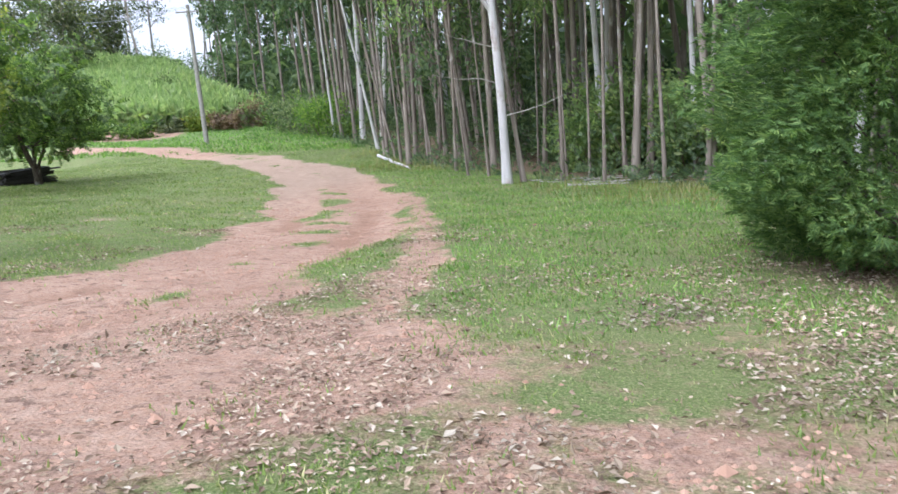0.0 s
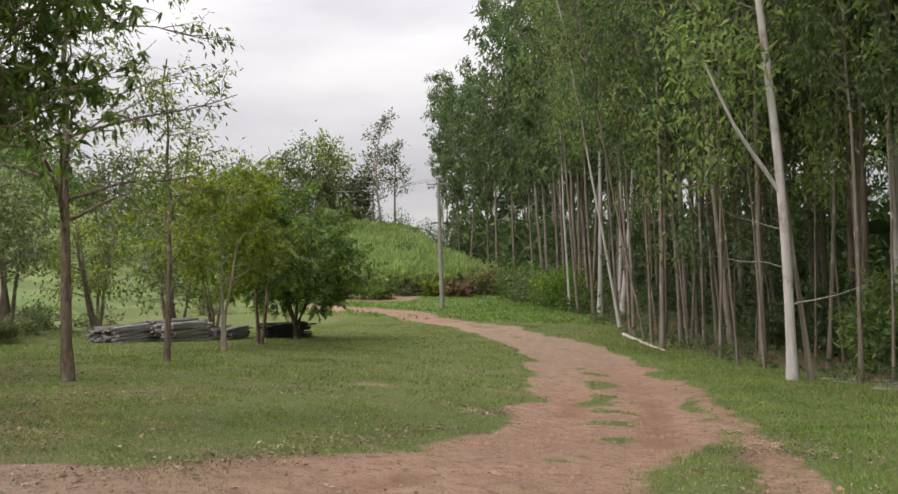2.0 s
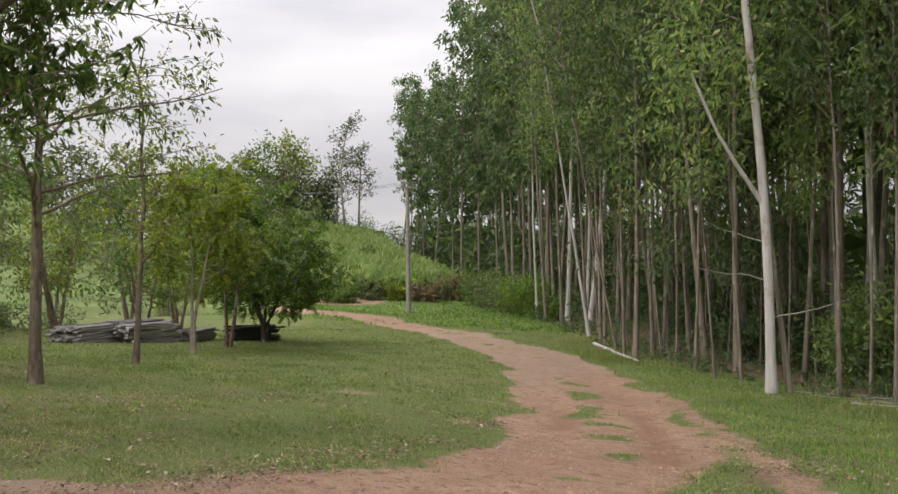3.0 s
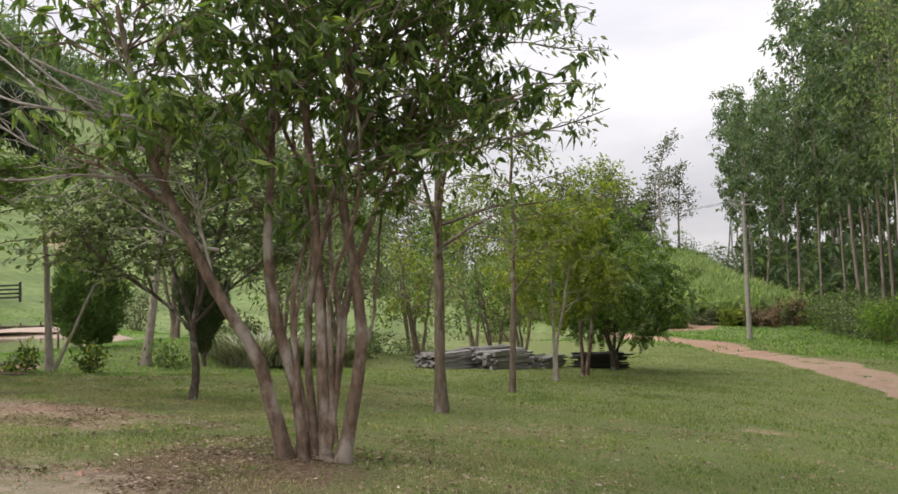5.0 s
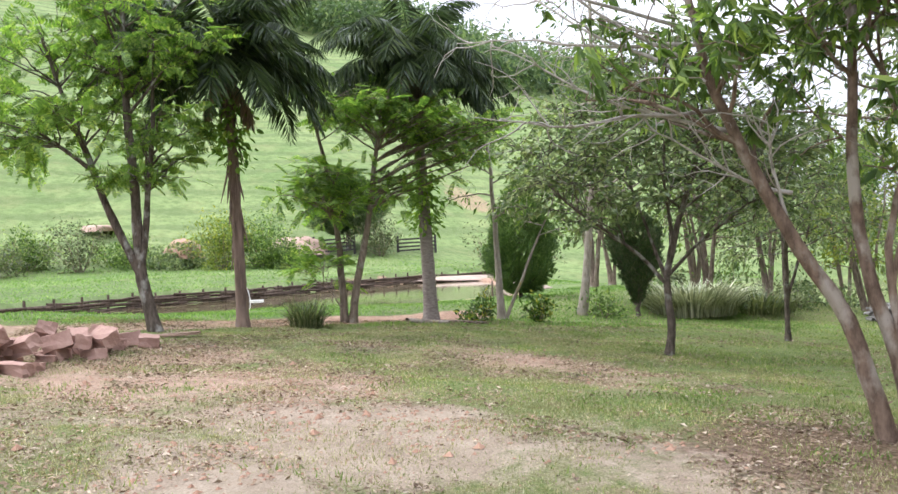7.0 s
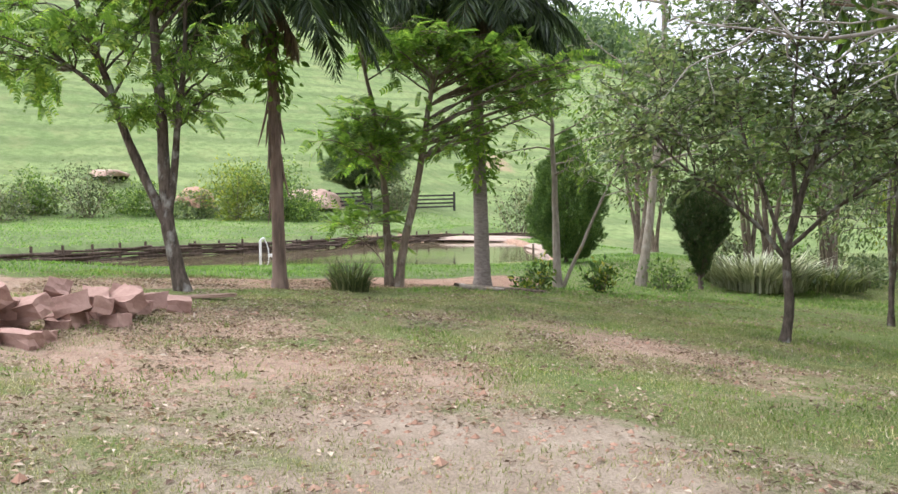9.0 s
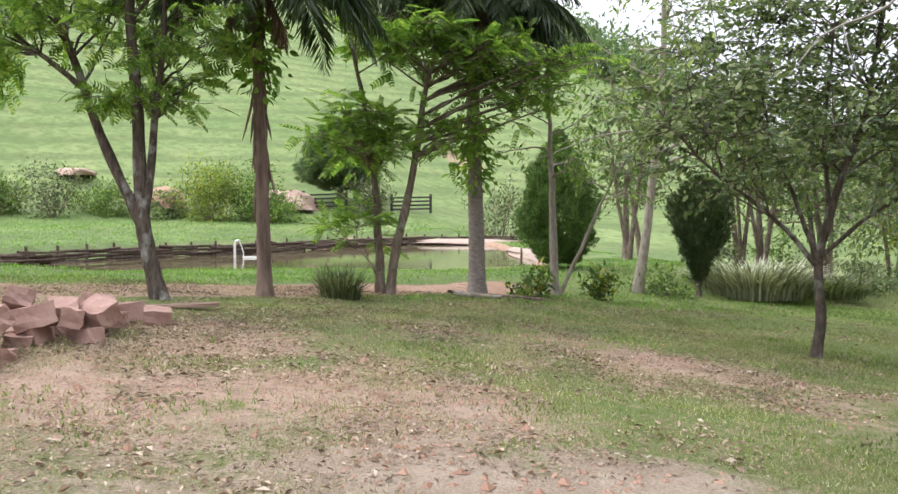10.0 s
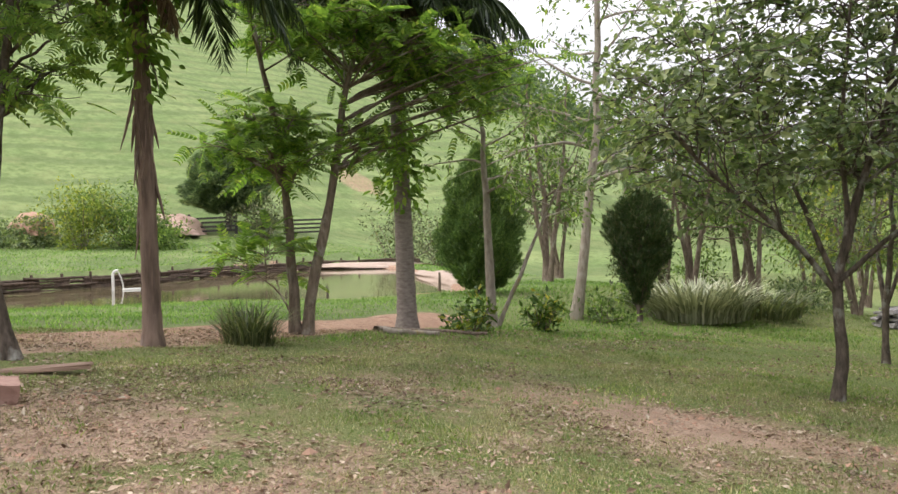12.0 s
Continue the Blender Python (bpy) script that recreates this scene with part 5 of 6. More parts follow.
for k in range(34):
    t = rng.uniform(2.0, 9.5)
    i = int(t)
    x = FOREST[i][0] + (FOREST[i + 1][0] - FOREST[i][0]) * (t - i) + rng.uniform(2.5, 9)
    y = FOREST[i][1] + (FOREST[i + 1][1] - FOREST[i][1]) * (t - i) + rng.uniform(0.5, 5)
    # the darker leaf colour carries the shade among the stems
    shrub("undergrowth_bush", x, y, "bush among the eucalyptus stems, leaves coloured dark for shade", rng.uniform(0.8, 1.8), rng.uniform(1.0, 2.6), 1500, 0.26, M_LEAF_EUC2, 300 + k, group="undergrowth")


def wood_depth():
    """The leaf mass deep in the wood, behind the countable stems; its shade is in the leaf colour."""
    rng = np.random.default_rng(66)
    x, y = rng.uniform(-95, 40, 180000), rng.uniform(8, 140, 180000)
    d = forest_side(x, y)
    keep = (d > np.interp(y, [45, 75], [11, 2.5])) & (d < 27) & (rng.uniform(size=180000) < 0.3)
    x, y = x[keep], y[keep]
    z = ground_z(x, y) + np.where(rng.uniform(size=len(x)) < 0.55, rng.uniform(0, 4.5, len(x)), np.abs(rng.normal(size=len(x))) * 8)
    pts = np.stack([x, y, z], 1)
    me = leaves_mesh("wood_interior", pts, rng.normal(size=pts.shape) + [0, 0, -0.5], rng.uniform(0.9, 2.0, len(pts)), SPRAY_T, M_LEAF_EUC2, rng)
    tagged(new("wood_interior", me), "dense foliage deep in the wood, coloured dark for shade", "wood", kind="stuff")


wood_depth()


def wood_floor():
    """Low leafy growth on the wood's floor, along its edge."""
    rng = np.random.default_rng(67)
    n = 60000
    x, y = rng.uniform(-30, 8, n), rng.uniform(9, 64, n)
    d = forest_side(x, y)
    keep = (d > -0.6) & (d < 11) & (rng.uniform(size=n) < 0.15 + 0.85 * smooth(0.4, 0.65, fractal(x, y, 2.2, 68, 3)))
    x, y = x[keep], y[keep]
    pts = np.stack([x, y, ground_z(x, y) + rng.uniform(0.02, 1.0, len(x)) ** 1.5 * rng.choice([0.3, 0.5, 1.5], len(x))], 1)
    # shade under the trees is coloured into these leaves
    me = leaves_mesh("wood_floor_growth", pts, rng.normal(size=pts.shape) + [0, 0, 0.3], rng.uniform(0.12, 0.34, len(x)), SPRAY_T, M_LEAF_EUC2, rng)
    tagged(new("wood_floor_growth", me), "low growth on the wood floor, coloured dark for shade", "undergrowth", kind="stuff")


wood_floor()


def wood_understorey():
    """The thicket between the far stems, with the shade there put into its dark leaf colour."""
    rng = np.random.default_rng(69)
    n = 120000
    x, y = rng.uniform(-80, 30, n), rng.uniform(30, 135, n)
    d = forest_side(x, y)
    keep = (d > np.interp(y, [45, 75], [9, 1.5])) & (d < 24) & (rng.uniform(size=n) < 0.35)
    x, y = x[keep], y[keep]
    pts = np.stack([x, y, ground_z(x, y) + rng.uniform(0, 6.5, len(x))], 1)
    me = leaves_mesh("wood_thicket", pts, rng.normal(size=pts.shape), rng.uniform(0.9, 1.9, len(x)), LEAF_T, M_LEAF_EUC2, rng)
    tagged(new("wood_thicket", me), "thicket between the far eucalyptus stems, coloured dark for shade", "undergrowth", kind="stuff")


wood_understorey()

# ---- built things ----


def box_mesh(name, sx, sy, sz, mat, seed=0, rough=0.0, bev=0.01, cuts=0):
    """A box standing on its base, with worn bevelled edges and a rough skin."""
    bm = bmesh.new()
    bmesh.ops.create_cube(bm, size=1.0)
    bmesh.ops.scale(bm, vec=(sx, sy, sz), verts=bm.verts)
    bmesh.ops.translate(bm, vec=(0, 0, sz / 2), verts=bm.verts)
    if cuts:
        bmesh.ops.subdivide_edges(bm, edges=bm.edges[:], cuts=cuts, use_grid_fill=True)
    r = random.Random(seed)
    if rough:
        for v in bm.verts:
            v.co += Vector((r.uniform(-rough, rough), r.uniform(-rough, rough), r.uniform(-rough, rough)))
    if bev:
        bmesh.ops.bevel(bm, geom=bm.edges[:], offset=bev, segments=2, affect="EDGES")
    me = bpy.data.meshes.new(name)
    bm.to_mesh(me)
    bm.free()
    me.materials.append(mat)
    return me


def stone_pile():
    r = random.Random(4)
    kinds = [box_mesh("stone_block", r.uniform(0.28, 0.4), r.uniform(0.18, 0.24), r.uniform(0.16, 0.21), M_STONE, k, 0.012, 0.0, 2) for k in range(6)]
    ax, ay, bx, by = -15.9, -2.7, -18.95, -0.3
    nx, ny = 0.63, 0.77
    for layer, count in ((0, 13), (0, 12), (1, 12), (2, 2)):
        for k in range(count):
            u = (k + r.uniform(0.2, 0.8)) / count * (0.98 - 0.12 * layer) + 0.01 * layer
            off = r.uniform(-0.3, 0.3) if layer else r.choice((-0.32, 0.0, 0.3)) + r.uniform(-0.08, 0.08)
            x, y = ax + (bx - ax) * u + nx * off, ay + (by - ay) * u + ny * off
            z = gz(x, y) - 0.03 + layer * 0.17
            tilt = (r.uniform(-14, 14), r.uniform(-14, 14)) if layer == 0 else (r.uniform(-32, 32), r.uniform(-25, 25))
            ob = new("stone_block", r.choice(kinds))
            ob.matrix_world = pose(x, y, z, tilt[0], tilt[1], r.uniform(0, 180)) @ Matrix.Diagonal((r.uniform(0.7, 1.1), r.uniform(0.8, 1.2), r.uniform(0.75, 1.1), 1))
            tagged(ob, "rough reddish cut stone block in a tumbled heap", "stone block", "heap of stone blocks")


stone_pile()


def timber_stack(x, y, length, deep, rows, per, mat, seed, words, turn):
    """Rough slabs laid along each other in uneven rows."""
    r = random.Random(seed)
    root = thing("timber_stack", x, y, gz(x, y) - 0.02, words, "timber stack", "timber stacks", turn)
    kinds = [box_mesh("slab", 0.17, length * f, 0.06, mat, seed + k, 0.012, 0.0, 1) for k, f in enumerate((0.8, 0.95, 1.08))]
    for row in range(rows):
        for k in range(per):
            ob = part("slab", r.choice(kinds), root)
            ob.matrix_local = pose((k - (per - 1) / 2) * deep / per + r.uniform(-0.05, 0.05), r.uniform(-0.16, 0.16), row * 0.066 + r.uniform(-0.008, 0.008), r.uniform(-2, 2), r.uniform(-9, 9), r.uniform(-4, 4))


GREY_STACK = "low stack of weathered grey timber slabs under trees"
timber_stack(-25.2, 20.7, 1.9, 1.2, 9, 6, M_SLAB, 1, GREY_STACK, 10)
timber_stack(-24.3, 22.6, 2.0, 1.2, 10, 6, M_SLAB, 2, GREY_STACK, -6)
timber_stack(-25.6, 23.4, 2.0, 1.2, 11, 6, M_SLAB, 3, GREY_STACK, -12)
timber_stack(-24.4, 25.0, 1.6, 1.0, 7, 5, M_SLAB, 5, "short grey timber stack with dark ends", 12)
timber_stack(-23.6, 27.4, 1.9, 1.1, 9, 5, M_SLAB_DARK, 4, "dark rotting timber stack beside leaning tree", -28)


def lying_branch(x0, y0, x1, y1, r0, words, seed, mat):
    rng = np.random.default_rng(seed)
    u = np.linspace(0, 1, 12)
    xs, ys = x0 + (x1 - x0) * u + 0.05 * rng.normal(size=12), y0 + (y1 - y0) * u + 0.05 * rng.normal(size=12)
    tb = Tubes()
    tb.add(np.stack([xs, ys, ground_z(xs, ys) + r0 * 0.7], 1), np.linspace(r0, r0 * 0.5, 12), 8, 0.05, rng)
    tagged(new("fallen_branch", tb.mesh("fallen_branch", mat)), words, "branch")


lying_branch(-12.4, 36.6, -8.9, 29.6, 0.085, "pale bare fallen trunk lying along the wood's edge", 1, M_BARK_WHITE)
rng = np.random.default_rng(12)
for k in range(22):
    x, y = rng.uniform(-3.2, 1.8), rng.uniform(22.2, 24.6)
    a, ln = rng.uniform(0, 3.14), rng.uniform(0.6, 1.8)
    lying_branch(x, y, x + ln * math.cos(a), y + ln * math.sin(a) * 0.5, rng.uniform(0.012, 0.03), "dry fallen stick under the eucalyptus", 20 + k, M_TWIG_PALE)
lying_branch(-24.2, 5.0, -23.2, 6.6, 0.05, "short weathered log at the palm's foot", 3, M_BARK)
lying_branch(-23.6, 4.9, -23.3, 5.7, 0.06, "pale broken log at the palm's foot", 4, M_BARK_PALE)


def utility_pole(x, y, tall):
    root = thing("utility_pole", x, y, gz(x, y) - 0.1, "grey concrete utility pole with small crossarm", "utility pole")
    tb = Tubes()
    tb.add([(0, 0, 0), (0, 0, tall * 0.5), (0, 0, tall)], [0.17, 0.145, 0.115], 12)
    tb.add([(0, 0, tall), (0, 0, tall + 0.01)], [0.125, 0.01], 12)
    part("shaft", tb.mesh("shaft", M_POLE), root)
    arm = part("crossarm", box_mesh("crossarm", 1.5, 0.08, 0.09, M_POLE), root, "short timber crossarm")
    arm.matrix_local = pose(0, -0.14, tall - 0.5, 0, 0, 20)
    for k in (-0.7, 0, 0.7):
        ins = Tubes()
        ins.add([(0, 0, 0), (0, 0, 0.05), (0, 0, 0.12), (0, 0, 0.16)], [0.015, 0.05, 0.05, 0.01], 8)
        part("insulator", ins.mesh("insulator", M_PIPE), root).matrix_local = pose(0.94 * k, -0.14 + 0.34 * k, tall - 0.38)
    return root


utility_pole(-29.9, 52.2, 9.3)


def wire(p, q, sag):
    u = np.linspace(0, 1, 14)
    pts = np.array(p)[None] * (1 - u[:, None]) + np.array(q)[None] * u[:, None]
    pts[:, 2] -= sag * 4 * u * (1 - u)
    tb = Tubes()
    tb.add(pts, np.full(14, 0.012), 4)
    tagged(new("power_line", tb.mesh("power_line", M_IRON)), "thin grey power line leading off the pole", "cable")


top = gz(-29.9, 52.2) + 9.1
for k in (-0.66, 0.0, 0.66):
    wire((-29.9 + k, 52.06 + 0.3 * k, top), (-95 + k, 118, top + 9), 1.2)


def revetment():
    """A low woven wall of sticks and posts along the far bank of the pond."""
    rng = np.random.default_rng(9)
    root = thing("stick_revetment", 0, 0, 0, "low dark wall of woven sticks along the pond bank", "retaining wall")
    for (ax, ay), (bx, by) in zip(POND_WALL[:-1], POND_WALL[1:]):
        n = max(2, int(math.hypot(bx - ax, by - ay) / 1.1))
        for k in range(n):
            u0, u1 = k / n, (k + 1) / n
            x0, y0, x1, y1 = ax + (bx - ax) * u0, ay + (by - ay) * u0, ax + (bx - ax) * u1, ay + (by - ay) * u1
            post = Tubes()
            hh = rng.uniform(0.45, 0.66)
            post.add([(x0, y0, POND_Z - 0.2), (x0 + 0.04 * rng.normal(), y0, POND_Z + hh)], [0.06, 0.05], 7)
            part("post", post.mesh("post", M_STICK), root)
            for row in range(6):
                st = Tubes()
                z = POND_Z + 0.0 + row * 0.078 + rng.uniform(-0.03, 0.03)
                e = 0.25
                st.add([(x0 - e * (x1 - x0), y0 - e * (y1 - y0), z + rng.normal() * 0.03), ((x0 + x1) / 2 + 0.07 * rng.normal(), (y0 + y1) / 2 + 0.07 * rng.normal(), z), (x1 + e * (x1 - x0), y1 + e * (y1 - y0), z + rng.normal() * 0.03)], rng.uniform(0.04, 0.07, 3), 6)
                part("stick", st.mesh("stick", M_STICK), root)


revetment()


def pond_pipe(x, y):
    root = thing("overflow_pipe", x, y, POND_Z - 0.15, "white plastic standpipe bent over the pond", "pipe")
    tb = Tubes()
    a = np.linspace(0, math.pi * 0.55, 7)
    pts = [(0, 0, 0), (0, 0, 0.7)] + [(0, 0.14 * (1 - math.cos(t)), 0.7 + 0.14 * math.sin(t)) for t in a[1:]]
    tb.add(np.array(pts), np.full(len(pts), 0.05), 12)
    part("standpipe", tb.mesh("standpipe", M_PIPE), root)
    hose = Tubes()
    hose.add([(0, 0.16, 0.82), (0, 0.26, 0.6), (0, 0.32, 0.36), (0, 0.34, 0.05)], np.full(4, 0.025), 8)
    part("hose", hose.mesh("hose", M_PIPE), root, "thin hanging white hose")
    fl = Tubes()
    fl.add([(0, 0.3, 0.17), (0, 0.9, 0.17)], [0.04, 0.04], 8)
    part("float", fl.mesh("float", M_PIPE), root)


pond_pipe(-42.6, 2.9)


def stake(x, y, tall, words):
    """A rough stake driven into the ground."""
    tb = Tubes()
    tb.add([(0, 0, -0.2), (0.01, 0.01, tall * 0.6), (0.03, 0.0, tall), (0.03, 0.0, tall + 0.01)], [0.04, 0.038, 0.035, 0.008], 8)
    ob = new("wooden_stake", tb.mesh("wooden_stake", M_BARK))
    ob.matrix_world = pose(x, y, gz(x, y))
    tagged(ob, words, "stake")


stake(-32.0, 10.2, 0.55, "short grey wooden stake at the pond's edge")


def plank(x, y, turn):
    """A worn board lying flat on the ground."""
    ob = new("plank", box_mesh("plank", 0.95, 0.16, 0.05, M_STICK_DRY, 5, 0.008, 0.006, 1))
    ob.matrix_world = pose(x, y, gz(x, y) + 0.01, 2, -2, turn)
    tagged(ob, "weathered brown board lying by the stone heap", "plank")


plank(-19.9, -0.1, 75)


def heap(name, x, y, rx, ry, h, mat, seed, words, category, turn=0.0, sink=0.15):
    """A rounded uneven mass that rests in the ground."""
    rng = np.random.default_rng(seed)
    n, m = 28, 12
    v, f = [], []
    for j in range(m + 1):
        for i in range(n):
            t, a = j / m, 2 * math.pi * i / n
            rr = math.cos(t * math.pi / 2) ** 0.75
            bump = 1 + 0.22 * (value_noise(3 * math.cos(a) + 9, 3 * math.sin(a) + 4 * t + 7, 1.0, seed) - 0.5) * 2
            lx, ly = rx * rr * bump * math.cos(a), ry * rr * bump * math.sin(a)
            v.append((lx, ly, h * math.sin(t * math.pi / 2) * (0.85 + 0.3 * float(value_noise(lx + 30, ly + 30, 1.3, seed + 3))) - sink))
    for j in range(m):
        for i in range(n):
            f.append((j * n + i, j * n + (i + 1) % n, (j + 1) * n + (i + 1) % n, (j + 1) * n + i))
    ob = new(name, mesh_np(name, v, f, mat, True))
    ob.matrix_world = pose(x, y, gz(x, y), 0, 0, turn)
    return tagged(ob, words, category)


heap("sand_bank", -39.6, 14.6, 6.8, 1.0, 0.3, M_SAND, 3, "pale pink sand bank at the pond's end", "sand", -17)
heap("sand_bank", -55.2, 17.0, 4.0, 1.6, 0.24, M_SAND, 5, "pale sand bank below the stick wall", "sand", 55)


def timber_gate(x, y, turn):
    root = thing("field_gate", x, y, gz(x, y), "dark timber field gate below the pasture", "gate", turn=turn)
    for k in range(4):
        part("rail", box_mesh("rail", 3.2, 0.06, 0.13, M_SLAB_DARK, k, 0.006), root).matrix_local = pose(0, 0, 0.25 + 0.3 * k, 0, -1.5, 0)
    for s in (-1.65, 1.65):
        part("post", box_mesh("post", 0.16, 0.16, 1.5, M_SLAB_DARK, 7, 0.006), root).matrix_local = pose(s, 0, 0)


def at_azimuth(deg, dist, ox=-8.6, oy=-0.5):
    """A spot seen in that direction, that far off, from the trodden lawn."""
    return ox - dist * math.sin(radians(deg)), oy + dist * math.cos(radians(deg))


timber_gate(*at_azimuth(78.3, 64), 62)
timber_gate(*at_azimuth(72.5, 66), 95)
# bushes, trees and bare rock at the foot of the pasture
for az, dist, r, h, mat, words in ((86, 58, 2.6, 3.4, M_LEAF_YELLOW, "tall yellowish bush below the pasture"), (83.5, 59, 2.6, 3.8, M_LEAF, "green bush below the pasture"), (82, 57, 2.2, 1.6, M_LEAF, "low green bush below the pasture"),
                                   (95, 60, 2.0, 3.4, M_LEAF_GREY, "greyish small tree below the pasture"), (100, 58, 2.4, 2.2, M_LEAF_GREY, "grey-green thicket below the pasture"), (98, 62, 1.5, 2.6, M_LEAF, "green thicket below the pasture"), (92, 62, 2.4, 1.5, M_LEAF, "low thicket below the pasture"),
                                   (89, 60, 2.4, 1.2, M_LEAF_DARK, "low dark thicket below the pasture"), (75, 63, 2.0, 3.0, M_LEAF_GREY, "grey half-bare bush beside the gate"), (66.5, 58, 2.4, 4.6, M_LEAF_GREY, "pinkish grey half-bare tree beyond the pond"), (64, 62, 2.4, 4.2, M_LEAF_GREY, "grey half-bare tree beyond the pond")):
    x, y = at_azimuth(az, dist)
    shrub("pasture_bush", x, y, words, r, h, 1700 if mat is M_LEAF_GREY else 3600, 0.26, mat, int(az * 7), group="pasture bushes", stems=14)
for az, dist, h in ((77.3, 66, 6.6),):
    x, y = at_azimuth(az, dist)
    conifer("pasture_tree", x, y, "dark dense round-topped tree below the pasture", h, ((0.2, 1.0), (0.3, 2.6), (0.5, 3.0), (0.8, 2.0), (1.0, 0.3)), M_LEAF_EUC2, 7000, 0.5, 71, "tree", trunk_r=0.25, out=0.8)
heap("bare_rock", *at_azimuth(81, 66), 3.6, 2.4, 1.5, M_ROCK, 11, "bare reddish rock face at the hill's foot", "rock", 20, 0.4)
heap("bare_rock", *at_azimuth(94, 74), 3.6, 1.4, 0.7, M_ROCK, 12, "low bare reddish rock in the pasture", "rock", 20, 0.4)
heap("earth_bank", *at_azimuth(88.5, 66), 6.5, 1.6, 1.5, M_EARTH, 13, "red earth cut bank below the pasture", "earth bank", 0, 0.4)


# far trees on the skyline and the forested hilltop
FAR_WORDS = "tall broad-crowned tree on the skyline"
for k, (ax, dist, h, r) in enumerate(((40, 118, 9.5, 4.2), (38, 122, 11.5, 4.4), (36.2, 120, 12.2, 4.4), (34.6, 118, 7.5, 3.2), (43, 112, 10, 5), (46, 110, 12, 5), (50, 108, 11, 5), (54, 112, 12, 5), (41.5, 100, 9, 4.5), (37, 104, 9, 4), (48, 96, 9, 4.5))):
    x, y = at_azimuth(ax, dist, -1.3, 0.4)
    tree("skyline_tree", x, y, FAR_WORDS, [(0, 0, 0.5, 0.4, h, 0.28)], (20, 0.12, r * 0.75, 0.45, 0.03), (6, r * 0.34, 0.0), (LEAF_T, 22, 0.6, 0.6, 0.25), (M_BARK_PALE, (M_LEAF_GREY, M_LEAF, M_LEAF_YELLOW)[k % 3]), group="skyline trees", seed=80 + k)
for k, (ax, dist, h) in enumerate(((32.6, 116, 17), (31.8, 120, 14), (33.2, 128, 13))):
    x, y = at_azimuth(ax, dist, -1.3, 0.4)
    tree("skyline_tree", x, y, "slim open-crowned tree on the skyline", [(0, 0, 0.3, 0.2, h, 0.2)], (12, 0.4, 2.2, 0.6, 0.03), (5, 1.2, 0.0), (LEAF_T, 16, 0.45, 0.35, 0.25), (M_BARK_PALE, M_LEAF_GREY), group="skyline trees", seed=120 + k)


def far_woods():
    """Leaf clumps of the wood along the hilltop."""
    rng = np.random.default_rng(33)
    pts = []
    for k in range(420):
        az = rng.uniform(50, 82)
        dist = rng.uniform(205, 250)
        x, y = at_azimuth(az, dist)
        base, h = gz(x, y), rng.uniform(7, 13)
        c = np.array([x, y, base + h * 0.55])
        pts.append(c + rng.normal(size=(70, 3)) * np.array([2.4, 2.4, h * 0.24]))
    pts = np.concatenate(pts)
    me = leaves_mesh("far_wood", pts, rng.normal(size=pts.shape), rng.uniform(1.2, 2.4, len(pts)), LEAF_T, M_LEAF_EUC2, rng)
    tagged(new("far_wood", me), "dark wood along the top of the hill", "wood", kind="stuff")


far_woods()


def cane_field():
    rng = np.random.default_rng(44)
    n = 36000
    az, dist = rng.uniform(23.5, 45, n), np.sqrt(rng.uniform(74**2, 116**2, n))
    x, y = -1.3 - dist * np.sin(np.radians(az)), 0.4 + dist * np.cos(np.radians(az))
    z = ground_z(x, y)
    keep = forest_side(x, y) < -3
    x, y, z = x[keep], y[keep], z[keep]
    pts = np.stack([x, y, z], 1)
    up = np.repeat(np.array([[0, 0, 1.0]]), len(pts), 0)
    v1, f1 = scatter(pts, up + rng.normal(size=pts.shape) * 0.16, rng.uniform(1.6, 2.6, len(pts)), (NARROW_T[0] * [1, 0.6, 1], NARROW_T[1]), rng)
    top = pts + np.stack([0 * x, 0 * x, rng.uniform(0.7, 1.6, len(x))], 1)
    v2, f2 = scatter(np.repeat(top, 2, 0), rng.normal(size=(2 * len(top), 3)) * 0.6 + [0, 0, 0.55], rng.uniform(0.9, 1.5, 2 * len(top)), (NARROW_T[0] * [1, 0.5, 3.5], NARROW_T[1]), rng)
    me = mesh_np("cane_field", np.vstack([v1, v2]), np.vstack([f1, f2 + len(v1)]), M_CANE)
    tagged(new("cane_field", me), "pale green sugar cane field on a low hill", "cane field", kind="stuff")


cane_field()
for k, (ax, dist, r, h, mat) in enumerate(((31.5, 92, 1.6, 3.0, M_LEAF_DARK), (29.5, 72, 1.2, 1.1, M_LEAF_YELLOW), (31.2, 73, 1.2, 0.9, M_LEAF_GREY), (27.6, 72, 1.2, 1.3, M_DEAD_FROND), (33.5, 70, 1.6, 1.3, M_LEAF), (24.0, 68, 2.4, 3.2, M_LEAF), (36, 70, 1.4, 1.0, M_LEAF), (38, 69, 1.6, 1.2, M_LEAF), (25.6, 74, 1.5, 2.4, M_DEAD_FROND), (30, 110, 2.6, 4.0, M_LEAF_EUC2), (28.5, 106, 2.8, 4.0, M_LEAF_EUC2), (32, 116, 3.0, 3.6, M_LEAF_EUC2), (34, 118, 3.0, 4.0, M_LEAF_EUC2), (36, 118, 3.2, 5.0, M_LEAF), (38, 117, 3.2, 5.0, M_LEAF_GREY), (40, 116, 3.2, 5.0, M_LEAF))):
    x, y = at_azimuth(ax, dist, -1.3, 0.4)
    shrub("field_bush", x, y, "bush at the edge of the cane field", r, h, 1500, 0.35, mat, 200 + k, group="field bushes")


# ---- grass and fallen leaves ----


